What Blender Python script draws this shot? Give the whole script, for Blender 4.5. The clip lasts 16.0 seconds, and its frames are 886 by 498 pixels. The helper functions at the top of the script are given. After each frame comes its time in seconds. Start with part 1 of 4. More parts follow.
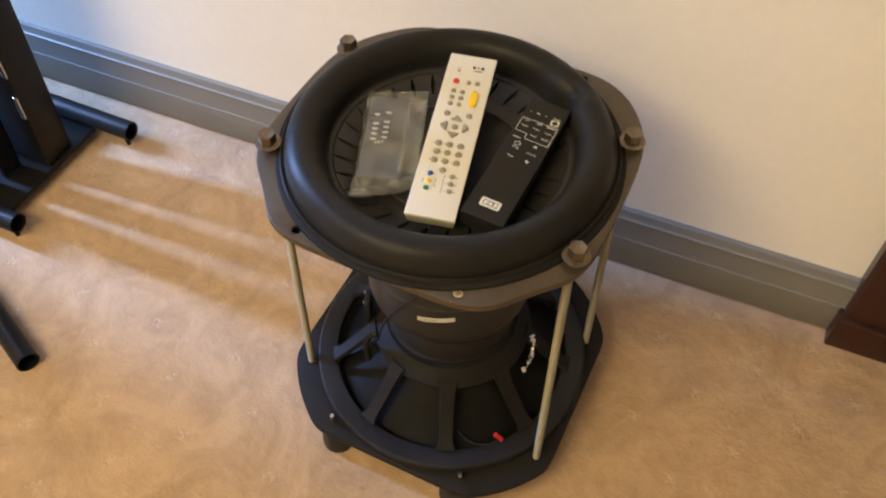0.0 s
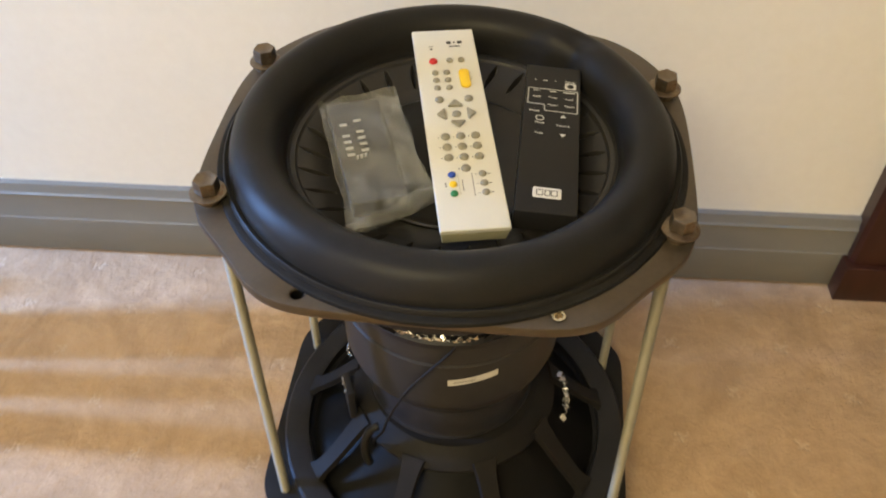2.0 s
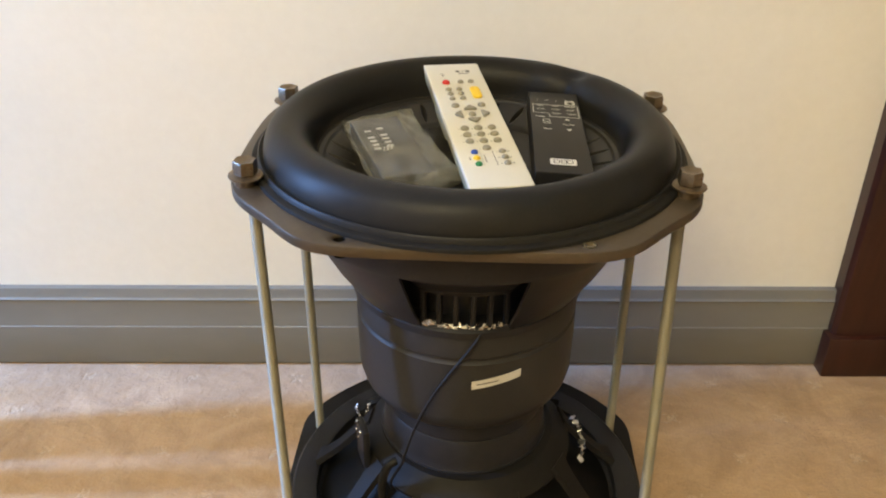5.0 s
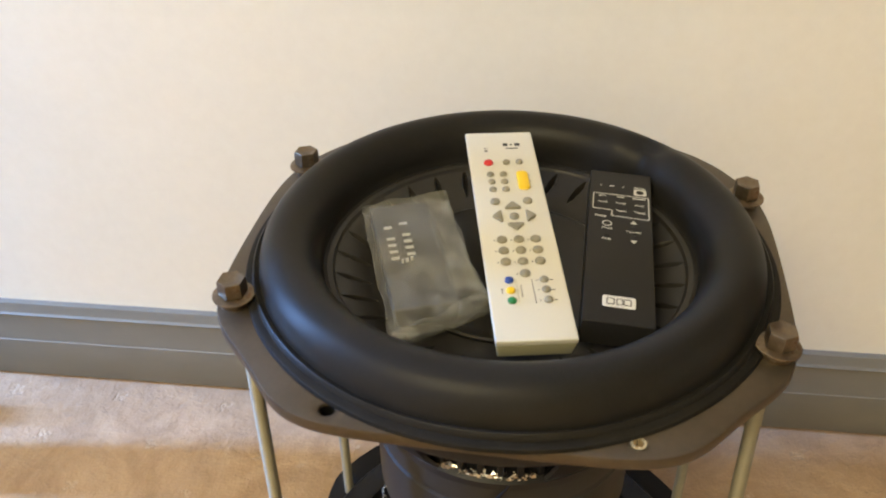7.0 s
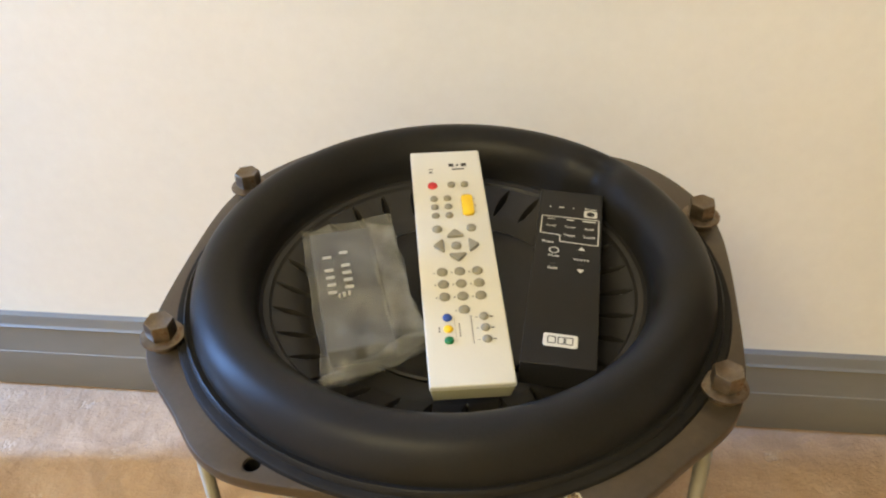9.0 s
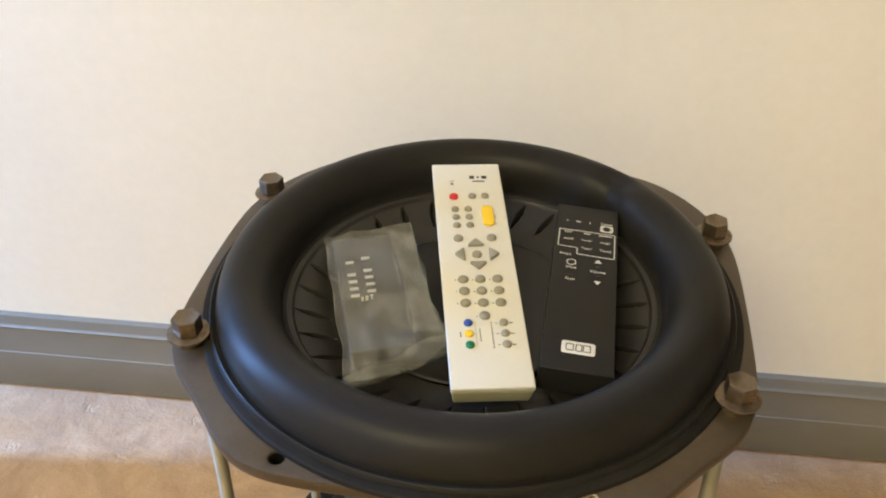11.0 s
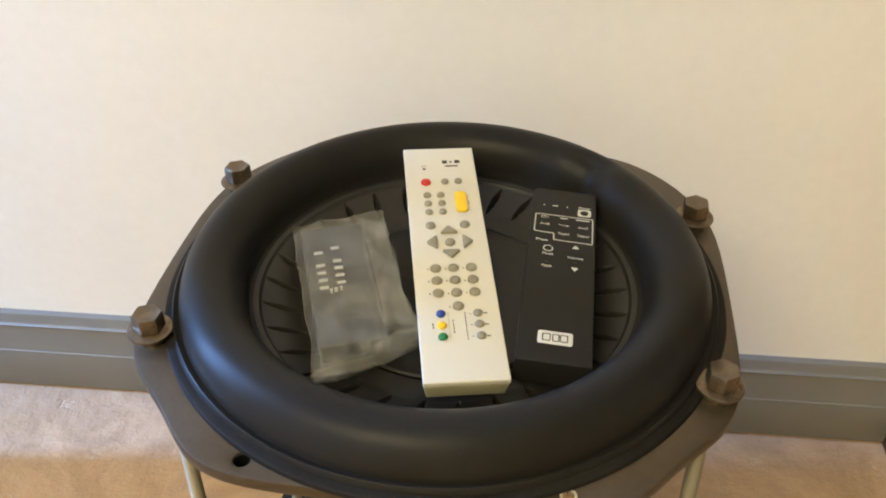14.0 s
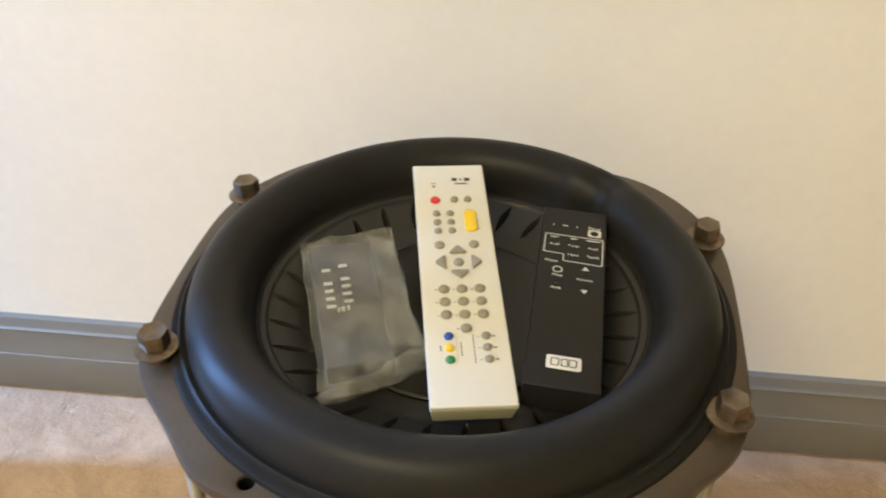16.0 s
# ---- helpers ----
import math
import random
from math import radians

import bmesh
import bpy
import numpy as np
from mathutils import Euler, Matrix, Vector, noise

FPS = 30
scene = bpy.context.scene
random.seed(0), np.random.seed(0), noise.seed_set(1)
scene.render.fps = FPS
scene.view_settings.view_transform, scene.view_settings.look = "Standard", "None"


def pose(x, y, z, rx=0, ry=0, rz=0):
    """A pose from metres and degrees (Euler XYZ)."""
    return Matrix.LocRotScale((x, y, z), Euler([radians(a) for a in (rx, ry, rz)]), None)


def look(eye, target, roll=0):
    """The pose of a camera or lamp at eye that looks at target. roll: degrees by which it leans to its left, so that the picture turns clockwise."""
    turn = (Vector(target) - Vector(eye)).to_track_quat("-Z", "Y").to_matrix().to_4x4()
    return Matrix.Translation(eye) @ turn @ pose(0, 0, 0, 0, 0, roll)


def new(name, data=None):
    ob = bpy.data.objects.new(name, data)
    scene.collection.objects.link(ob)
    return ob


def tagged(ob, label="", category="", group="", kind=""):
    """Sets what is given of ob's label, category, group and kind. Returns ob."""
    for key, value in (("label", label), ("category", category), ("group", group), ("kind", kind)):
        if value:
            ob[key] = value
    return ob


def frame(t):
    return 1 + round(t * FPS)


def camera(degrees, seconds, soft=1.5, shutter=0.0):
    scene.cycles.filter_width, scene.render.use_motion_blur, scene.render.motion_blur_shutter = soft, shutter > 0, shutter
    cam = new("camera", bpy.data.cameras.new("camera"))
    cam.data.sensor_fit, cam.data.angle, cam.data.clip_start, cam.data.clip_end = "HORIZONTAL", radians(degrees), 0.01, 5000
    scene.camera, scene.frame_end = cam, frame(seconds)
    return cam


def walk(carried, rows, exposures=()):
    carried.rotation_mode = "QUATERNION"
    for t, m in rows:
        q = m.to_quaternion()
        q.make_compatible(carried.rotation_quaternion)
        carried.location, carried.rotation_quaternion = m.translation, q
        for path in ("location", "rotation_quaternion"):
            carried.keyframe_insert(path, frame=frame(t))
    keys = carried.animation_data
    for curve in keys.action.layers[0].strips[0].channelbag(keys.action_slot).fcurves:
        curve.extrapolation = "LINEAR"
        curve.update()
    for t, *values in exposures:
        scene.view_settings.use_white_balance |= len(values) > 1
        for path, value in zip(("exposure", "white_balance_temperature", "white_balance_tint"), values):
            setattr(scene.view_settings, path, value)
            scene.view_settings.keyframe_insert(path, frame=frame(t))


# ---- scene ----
cam = camera(53.76, 16.0, soft=2.0, shutter=0.5)
PATH = [
    (0, (0.2757, -0.5559, 1.0944), (-0.0782, 0.1515, 0.0628), -0.66),
    (0.5, (0.2639, -0.5621, 1.0992), (-0.1098, 0.1666, 0.0896), -0.29),
    (1, (0.1433, -0.5136, 1.0753), (-0.0646, 0.2199, 0.0223), -1.83),
    (1.5, (0.0543, -0.4898, 1.0023), (-0.0924, 0.2541, -0.0537), -1.84),
    (2, (0.0514, -0.5077, 0.8805), (-0.0493, 0.3763, -0.0674), -0.08),
    (2.5, (0.0775, -0.5422, 0.8143), (-0.0381, 0.4206, -0.0515), 0.09),
    (3, (0.1023, -0.5550, 0.8414), (-0.1342, 0.4108, 0.0040), -0.95),
    (3.5, (0.1097, -0.5714, 0.8316), (-0.1741, 0.4260, 0.0476), -1.73),
    (4, (0.0568, -0.6371, 0.7643), (-0.0705, 0.4670, 0.0900), -1.59),
    (4.2, (0.0428, -0.6718, 0.7480), (-0.0552, 0.4443, 0.0887), -1.09),
    (6.3, (-0.0166, -0.6115, 0.7339), (-0.0383, 0.5112, 0.0789), 0.52),
    (6.5, (-0.0011, -0.5638, 0.7504), (-0.0838, 0.5420, 0.0719), 0.12),
    (7, (0.0381, -0.4735, 0.8024), (-0.1416, 0.5573, 0.0310), -1.08),
    (7.5, (0.0668, -0.4369, 0.8168), (-0.1590, 0.5557, 0.0081), -3.45),
    (8, (0.0744, -0.4264, 0.8163), (-0.1677, 0.5730, 0.0209), -5.03),
    (8.5, (0.0744, -0.4152, 0.8174), (-0.1142, 0.5768, -0.0014), -2.57),
    (9, (0.0709, -0.4226, 0.8219), (-0.1051, 0.5772, 0.0099), -2.09),
    (9.2, (0.0722, -0.4209, 0.8227), (-0.0865, 0.5811, 0.0098), -1.83),
    (11.5, (0.0532, -0.4475, 0.8222), (-0.1191, 0.5792, 0.0437), 0.30),
    (12, (0.0578, -0.4365, 0.8079), (-0.1089, 0.5713, 0.0038), -0.21),
    (12.5, (0.0645, -0.4304, 0.8086), (-0.0904, 0.5722, -0.0043), -0.21),
    (13, (0.0631, -0.4381, 0.8155), (-0.1132, 0.5785, 0.0248), -1.53),
    (13.5, (0.0601, -0.4266, 0.8151), (-0.0964, 0.5856, 0.0145), -1.26),
    (14, (0.0623, -0.4240, 0.8127), (-0.0857, 0.5872, 0.0092), -0.31),
    (14.5, (0.0580, -0.4219, 0.8122), (-0.0894, 0.5848, 0.0031), 0.06),
    (15, (0.0555, -0.4222, 0.8149), (-0.1301, 0.5767, 0.0038), -0.88),
    (15.5, (0.0496, -0.4318, 0.8253), (-0.1360, 0.5831, 0.0344), -0.47),
    (16, (0.0588, -0.4128, 0.8202), (-0.0979, 0.5968, 0.0163), 0.24),
]
walk(cam, [(t, look(eye, target, roll)) for t, eye, target, roll in PATH],
     [(0, 0.00, 7000, 12), (1.0, 0.00, 6950, 10), (2.0, 0.07, 6520, 6), (4.0, 0.12, 6440, 5), (16, 0.16, 6300, 4)])

# ---- light ----
world = bpy.data.worlds.new("world")
scene.world = world
world.use_nodes = True
world.node_tree.nodes["Background"].inputs["Color"].default_value = (0.75, 0.85, 1.0, 1)
world.node_tree.nodes["Background"].inputs["Strength"].default_value = 0.3


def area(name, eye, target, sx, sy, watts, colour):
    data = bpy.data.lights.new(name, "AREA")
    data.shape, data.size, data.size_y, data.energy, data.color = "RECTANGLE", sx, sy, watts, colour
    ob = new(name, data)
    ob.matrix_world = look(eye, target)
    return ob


# added lamps: daylight at two unseen west windows, warm light from an unseen ceiling panel
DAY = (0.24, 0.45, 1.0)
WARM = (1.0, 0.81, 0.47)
area("added_daylight", (-2.05, -0.09, 1.00), (0.0, 0.20, 0.30), 0.08, 1.3, 100, DAY)
area("added_daylight", (-1.33, -2.18, 1.15), (0.0, -0.60, 0.6), 1.0, 1.5, 3, DAY)
area("added_warm_glow", (-0.60, -1.85, 2.36), (-0.60, -1.85, 0), 1.3, 1.3, 62, WARM)


# ---- materials ----
def mat(name):
    m = bpy.data.materials.new(name)
    m.use_nodes = True
    nt = m.node_tree
    return m, nt, nt.nodes["Principled BSDF"]


def node(nt, kind, **kw):
    n = nt.nodes.new(kind)
    for k, v in kw.items():
        n.inputs[k.replace("_", " ")].default_value = v
    return n


def coords(nt, scale=(1, 1, 1)):
    tc = nt.nodes.new("ShaderNodeTexCoord")
    mp = nt.nodes.new("ShaderNodeMapping")
    mp.inputs["Scale"].default_value = scale
    nt.links.new(tc.outputs["Object"], mp.inputs["Vector"])
    return mp.outputs["Vector"]


def ramp(nt, fac, stops):
    r = nt.nodes.new("ShaderNodeValToRGB")
    els = r.color_ramp.elements
    while len(els) < len(stops):
        els.new(0.5)
    for e, (p, c) in zip(els, stops):
        e.position = p
        e.color = (*c, 1) if len(c) == 3 else c
    nt.links.new(fac, r.inputs["Fac"])
    return r.outputs["Color"]


def mixc(nt, fac, a, b, mode="MIX"):
    n = nt.nodes.new("ShaderNodeMix")
    n.data_type, n.blend_type = "RGBA", mode
    for sock, v in ((n.inputs[0], fac), (n.inputs[6], a), (n.inputs[7], b)):
        if isinstance(v, (int, float)):
            sock.default_value = v
        elif isinstance(v, tuple):
            sock.default_value = (*v, 1)
        else:
            nt.links.new(v, sock)
    return n.outputs[2]


def mathn(nt, op, a, b=0.0, c=0.0):
    n = nt.nodes.new("ShaderNodeMath")
    n.operation = op
    for sock, v in zip(n.inputs, (a, b, c)):
        if isinstance(v, (int, float)):
            sock.default_value = v
        else:
            nt.links.new(v, sock)
    return n.outputs[0]


def surface(name, dark, light, rough=0.5, metal=0.0, grain=60.0, wear=6.0, bump=0.15, depth=0.001, rough_var=0.12, stretch=(1, 1, 1), spec=0.5, spots=None):
    """A worn surface: two scales of noise in colour and roughness, and a fine relief."""
    m, nt, p = mat(name)
    v = coords(nt, stretch)
    fine = node(nt, "ShaderNodeTexNoise", Scale=grain, Detail=6.0, Roughness=0.65)
    wide = node(nt, "ShaderNodeTexNoise", Scale=wear, Detail=4.0, Roughness=0.6)
    for n in (fine, wide):
        nt.links.new(v, n.inputs["Vector"])
    col = ramp(nt, wide.outputs["Fac"], ((0.3, dark), (0.7, light)))
    col = mixc(nt, 0.35, col, ramp(nt, fine.outputs["Fac"], ((0.3, dark), (0.7, light))))
    if spots:
        colour, scale, cut = spots
        s = node(nt, "ShaderNodeTexNoise", Scale=scale, Detail=3.0, Roughness=0.7)
        nt.links.new(v, s.inputs["Vector"])
        f = ramp(nt, s.outputs["Fac"], ((cut, (0, 0, 0)), (cut + 0.08, (1, 1, 1))))
        col = mixc(nt, f, col, colour)
    nt.links.new(col, p.inputs["Base Color"])
    r = nt.nodes.new("ShaderNodeMapRange")
    r.inputs["To Min"].default_value, r.inputs["To Max"].default_value = max(0.03, rough - rough_var), min(1, rough + rough_var)
    nt.links.new(wide.outputs["Fac"], r.inputs["Value"])
    nt.links.new(r.outputs["Result"], p.inputs["Roughness"])
    p.inputs["Metallic"].default_value = metal
    p.inputs["Specular IOR Level"].default_value = spec
    b = nt.nodes.new("ShaderNodeBump")
    b.inputs["Strength"].default_value, b.inputs["Distance"].default_value = bump, depth
    nt.links.new(fine.outputs["Fac"], b.inputs["Height"])
    nt.links.new(b.outputs["Normal"], p.inputs["Normal"])
    return m


WALL = surface("wall_paint", (0.755, 0.722, 0.625), (0.835, 0.805, 0.710), 0.62, grain=70, wear=2.2, bump=0.10, depth=0.0015, rough_var=0.06)
CEIL = surface("ceiling_paint", (0.78, 0.77, 0.74), (0.82, 0.81, 0.79), 0.8)
SKIRT = surface("skirting_gloss_paint", (0.180, 0.174, 0.152), (0.212, 0.204, 0.180), 0.45, grain=40, wear=5, bump=0.12, depth=0.0008, stretch=(0.4, 1, 1))
MAHOGANY = surface("dark_mahogany", (0.018, 0.005, 0.003), (0.045, 0.013, 0.008), 0.32, grain=30, wear=7, bump=0.1, stretch=(6, 6, 0.6))
BLACKPAINT = surface("black_powder_coat", (0.006, 0.006, 0.0065), (0.012, 0.012, 0.0125), 0.40, grain=300, wear=9, bump=0.12, depth=0.0004, spec=0.18)
GLOSSBLACK = surface("glossy_black_panel", (0.010, 0.010, 0.011), (0.016, 0.016, 0.018), 0.12, rough_var=0.05, bump=0.02)
STEEL = surface("bright_steel", (0.55, 0.55, 0.56), (0.72, 0.72, 0.72), 0.25, metal=1.0, grain=120, bump=0.05)
FRAME = surface("cast_frame_bronze_grey", (0.074, 0.058, 0.042), (0.112, 0.090, 0.066), 0.40, metal=0.5, grain=260, wear=14, bump=0.22, depth=0.0005)
LOWFRAME = surface("lower_frame_black", (0.0090, 0.0083, 0.0083), (0.0180, 0.0165, 0.0150), 0.60, grain=220, wear=10, bump=0.2, depth=0.0005, spec=0.14)
BASKET = surface("basket_black_paint", (0.0109, 0.0109, 0.0123), (0.0217, 0.0217, 0.0254), 0.42, grain=240, wear=12, bump=0.2, depth=0.0005, spec=0.22)
RUBBER = surface("surround_rubber", (0.0152, 0.0146, 0.0141), (0.0220, 0.0212, 0.0200), 0.40, grain=420, wear=16, bump=0.10, depth=0.0003, rough_var=0.08, spec=0.12)
GASKET = surface("dusty_gasket_rubber", (0.0111, 0.0107, 0.0101), (0.0221, 0.0208, 0.0192), 0.55, spec=0.08, grain=300, wear=22, bump=0.25, depth=0.0005, spots=((0.16, 0.15, 0.14), 130, 0.70))
CONE = surface("cone_glossy_black", (0.0169, 0.0159, 0.0146), (0.0273, 0.0254, 0.0228), 0.32, grain=200, wear=10, bump=0.05, depth=0.0003, rough_var=0.08, spec=0.28)
BOOT = surface("magnet_boot_rubber", (0.0165, 0.0166, 0.0172), (0.0290, 0.0290, 0.0300), 0.52, grain=240, wear=9, bump=0.15, depth=0.0005, spec=0.35)
ZINC = surface("zinc_rod", (0.2380, 0.2210, 0.1658), (0.3655, 0.3400, 0.2635), 0.60, metal=0.5, grain=160, wear=30, bump=0.12, depth=0.0003, stretch=(1, 1, 0.3), spots=((0.30, 0.22, 0.12), 70, 0.66))
RUST = surface("rusty_bolt", (0.125, 0.096, 0.066), (0.24, 0.190, 0.135), 0.32, metal=0.8, grain=330, wear=90, bump=0.25, depth=0.0005, spots=((0.13, 0.070, 0.038), 150, 0.60))
BRASS = surface("bright_insert", (0.60, 0.54, 0.40), (0.80, 0.76, 0.62), 0.28, metal=0.9, grain=200)
HOLE = surface("hole_dark", (0.004, 0.004, 0.004), (0.008, 0.008, 0.008), 0.5, spec=0.12)
LABEL = surface("paper_label", (0.50, 0.49, 0.45), (0.62, 0.61, 0.57), 0.45, grain=120, wear=60)
INK = surface("ink", (0.020, 0.019, 0.018), (0.035, 0.033, 0.030), 0.5)
WIRE = surface("black_wire", (0.008, 0.008, 0.008), (0.014, 0.014, 0.014), 0.55, spec=0.2)
REDTAG = surface("red_insulation", (0.42, 0.015, 0.015), (0.55, 0.03, 0.03), 0.35)
FOOT = surface("rubber_foot", (0.010, 0.010, 0.010), (0.018, 0.018, 0.018), 0.6)
IVORY = surface("ivory_plastic", (0.62, 0.605, 0.53), (0.665, 0.65, 0.575), 0.42, grain=700, wear=14, bump=0.10, depth=0.0002, rough_var=0.06)
IVORYLOW = surface("ivory_plastic_base", (0.36, 0.35, 0.235), (0.42, 0.405, 0.275), 0.5, grain=500, bump=0.1, depth=0.0002)
KEYGREY = surface("grey_key_rubber", (0.235, 0.222, 0.175), (0.29, 0.272, 0.215), 0.5, grain=500, bump=0.08, depth=0.0002)
KEYRED = surface("red_key", (0.50, 0.018, 0.022), (0.60, 0.03, 0.03), 0.38)
KEYYELLOW = surface("yellow_key", (0.82, 0.53, 0.018), (0.86, 0.60, 0.03), 0.38)
KEYBLUE = surface("blue_key", (0.012, 0.05, 0.28), (0.02, 0.07, 0.36), 0.38)
KEYGREEN = surface("green_key", (0.005, 0.15, 0.05), (0.01, 0.20, 0.075), 0.38)
REMBLACK = surface("black_anodised_remote", (0.0117, 0.0112, 0.0107), (0.0195, 0.0185, 0.0175), 0.34, grain=600, wear=10, bump=0.06, depth=0.0002, spec=0.16)
PRINT = surface("white_print", (0.56, 0.56, 0.53), (0.66, 0.66, 0.63), 0.5)
PLATE = surface("brushed_badge", (0.66, 0.65, 0.60), (0.80, 0.79, 0.74), 0.34, metal=0.25, grain=120, stretch=(0.3, 3, 1))
BAGGREY = surface("grey_remote_plastic", (0.045, 0.045, 0.043), (0.060, 0.060, 0.057), 0.5)
BAGKEY = surface("pale_keys", (0.50, 0.50, 0.48), (0.58, 0.58, 0.56), 0.5)


def carpet_material():
    m, nt, p = mat("beige_carpet")
    v = coords(nt)
    wide = node(nt, "ShaderNodeTexNoise", Scale=10.0, Detail=6.0, Roughness=0.66, Distortion=1.2)
    pile = node(nt, "ShaderNodeTexNoise", Scale=420.0, Detail=3.0, Roughness=0.7)
    clump = node(nt, "ShaderNodeTexNoise", Scale=62.0, Detail=4.0, Roughness=0.7)
    for n in (wide, pile, clump):
        nt.links.new(v, n.inputs["Vector"])
    # woven sprigs on a diagonal grid, 0.098 m apart
    mp = nt.nodes.new("ShaderNodeMapping")
    mp.inputs["Location"].default_value = (0.0126, -0.0386, 0)
    nt.links.new(v, mp.inputs["Vector"])
    rot = nt.nodes.new("ShaderNodeVectorRotate")
    rot.inputs["Angle"].default_value = radians(-47.0)
    rot.inputs["Axis"].default_value = (0, 0, 1)
    nt.links.new(mp.outputs["Vector"], rot.inputs["Vector"])
    wob = node(nt, "ShaderNodeTexNoise", Scale=160.0, Detail=2.0)
    nt.links.new(v, wob.inputs["Vector"])
    sep = nt.nodes.new("ShaderNodeSeparateXYZ")
    nt.links.new(rot.outputs["Vector"], sep.inputs[0])
    cell = []
    for ax in (0, 1):
        f = mathn(nt, "DIVIDE", sep.outputs[ax], 0.0976)
        f = mathn(nt, "SUBTRACT", f, mathn(nt, "ROUND", f))
        cell.append(mathn(nt, "MULTIPLY", f, 0.0976))
    d = mathn(nt, "SQRT", mathn(nt, "ADD", mathn(nt, "MULTIPLY", cell[0], cell[0]), mathn(nt, "MULTIPLY", cell[1], cell[1])))
    ang = mathn(nt, "ARCTAN2", cell[1], cell[0])
    petal = mathn(nt, "MULTIPLY", mathn(nt, "COSINE", mathn(nt, "MULTIPLY", ang, 4.0)), 0.0022)
    edge = mathn(nt, "ADD", mathn(nt, "ADD", petal, 0.0075), mathn(nt, "MULTIPLY", mathn(nt, "SUBTRACT", wob.outputs["Fac"], 0.5), 0.026))
    inside = mathn(nt, "SUBTRACT", edge, d)
    r = nt.nodes.new("ShaderNodeMapRange")
    r.inputs["From Min"].default_value, r.inputs["From Max"].default_value = -0.001, 0.0025
    nt.links.new(inside, r.inputs["Value"])
    fleck = node(nt, "ShaderNodeTexNoise", Scale=260.0, Detail=2.0)
    nt.links.new(v, fleck.inputs["Vector"])
    motif = mathn(nt, "MULTIPLY", r.outputs["Result"], ramp(nt, fleck.outputs["Fac"], ((0.42, (0.1, 0.1, 0.1)), (0.56, (1, 1, 1)))))
    col = ramp(nt, wide.outputs["Fac"], ((0.36, (0.36, 0.236, 0.134)), (0.64, (0.53, 0.368, 0.224))))
    col = mixc(nt, 0.18, col, ramp(nt, clump.outputs["Fac"], ((0.3, (0.33, 0.21, 0.108)), (0.72, (0.57, 0.40, 0.265)))))
    col = mixc(nt, 0.13, col, ramp(nt, pile.outputs["Fac"], ((0.3, (0.28, 0.172, 0.085)), (0.7, (0.61, 0.43, 0.30)))))
    col = mixc(nt, mathn(nt, "MULTIPLY", motif, 0.46), col, (0.62, 0.47, 0.32))
    nt.links.new(col, p.inputs["Base Color"])
    p.inputs["Roughness"].default_value = 0.95
    p.inputs["Specular IOR Level"].default_value = 0.1
    p.inputs["Sheen Weight"].default_value = 0.25
    p.inputs["Sheen Roughness"].default_value = 0.6
    h = mathn(nt, "ADD", mathn(nt, "MULTIPLY", pile.outputs["Fac"], 0.25), mathn(nt, "MULTIPLY", clump.outputs["Fac"], 1.5))
    h = mathn(nt, "SUBTRACT", h, mathn(nt, "MULTIPLY", motif, 0.8))
    b = nt.nodes.new("ShaderNodeBump")
    b.inputs["Strength"].default_value, b.inputs["Distance"].default_value = 0.55, 0.005
    nt.links.new(h, b.inputs["Height"])
    nt.links.new(b.outputs["Normal"], p.inputs["Normal"])
    return m


CARPET = carpet_material()


def film_material(name, low, high):
    m, nt, p = mat(name)
    v = coords(nt)
    n = node(nt, "ShaderNodeTexNoise", Scale=38.0, Detail=5.0, Roughness=0.6)
    nt.links.new(v, n.inputs["Vector"])
    p.inputs["Base Color"].default_value = (0.66, 0.665, 0.65, 1)
    p.inputs["Roughness"].default_value = 0.12
    p.inputs["Specular IOR Level"].default_value = 0.8
    clear = nt.nodes.new("ShaderNodeBsdfTransparent")
    clear.inputs["Color"].default_value = (0.90, 0.90, 0.88, 1)
    mx = nt.nodes.new("ShaderNodeMixShader")
    nt.links.new(ramp(nt, n.outputs["Fac"], ((0.40, (low, low, low)), (0.66, (high, high, high)))), mx.inputs["Fac"])
    nt.links.new(clear.outputs[0], mx.inputs[1])
    nt.links.new(p.outputs[0], mx.inputs[2])
    nt.links.new(mx.outputs[0], nt.nodes["Material Output"].inputs["Surface"])
    return m


FILM = film_material("frosted_plastic_film", 0.08, 0.24)
HEM = film_material("creased_plastic_film", 0.10, 0.30)


def glow_material(name, colour, strength):
    m, nt, p = mat(name)
    p.inputs["Base Color"].default_value = (0.8, 0.8, 0.8, 1)
    p.inputs["Emission Color"].default_value = (*colour, 1)
    p.inputs["Emission Strength"].default_value = strength
    return m


# ---- mesh helpers ----
def part(name, bm, material, parent=None, label="", m=None, smooth=True):
    """Links bm as one mesh object, under a thing where one is given."""
    me = bpy.data.meshes.new(name)
    bmesh.ops.recalc_face_normals(bm, faces=bm.faces)
    bm.to_mesh(me)
    bm.free()
    if smooth:
        for f in me.polygons:
            f.use_smooth = True
        me.set_sharp_from_angle(angle=radians(38))
    me.materials.append(material)
    ob = new(name, me)
    if parent:
        ob.parent = parent
    if m is not None:
        ob.matrix_local = m
    if label:
        ob["label"] = label
    return ob


def again(ob, m, parent=None):
    """The same part once more, on the same mesh."""
    o = ob.copy()
    scene.collection.objects.link(o)
    o.parent = parent or ob.parent
    o.matrix_local = m
    return o


def thing(name, m, label, category, group=""):
    ob = new(name)
    ob.empty_display_size = 0.05
    ob.matrix_world = m
    return tagged(ob, label, category, group)


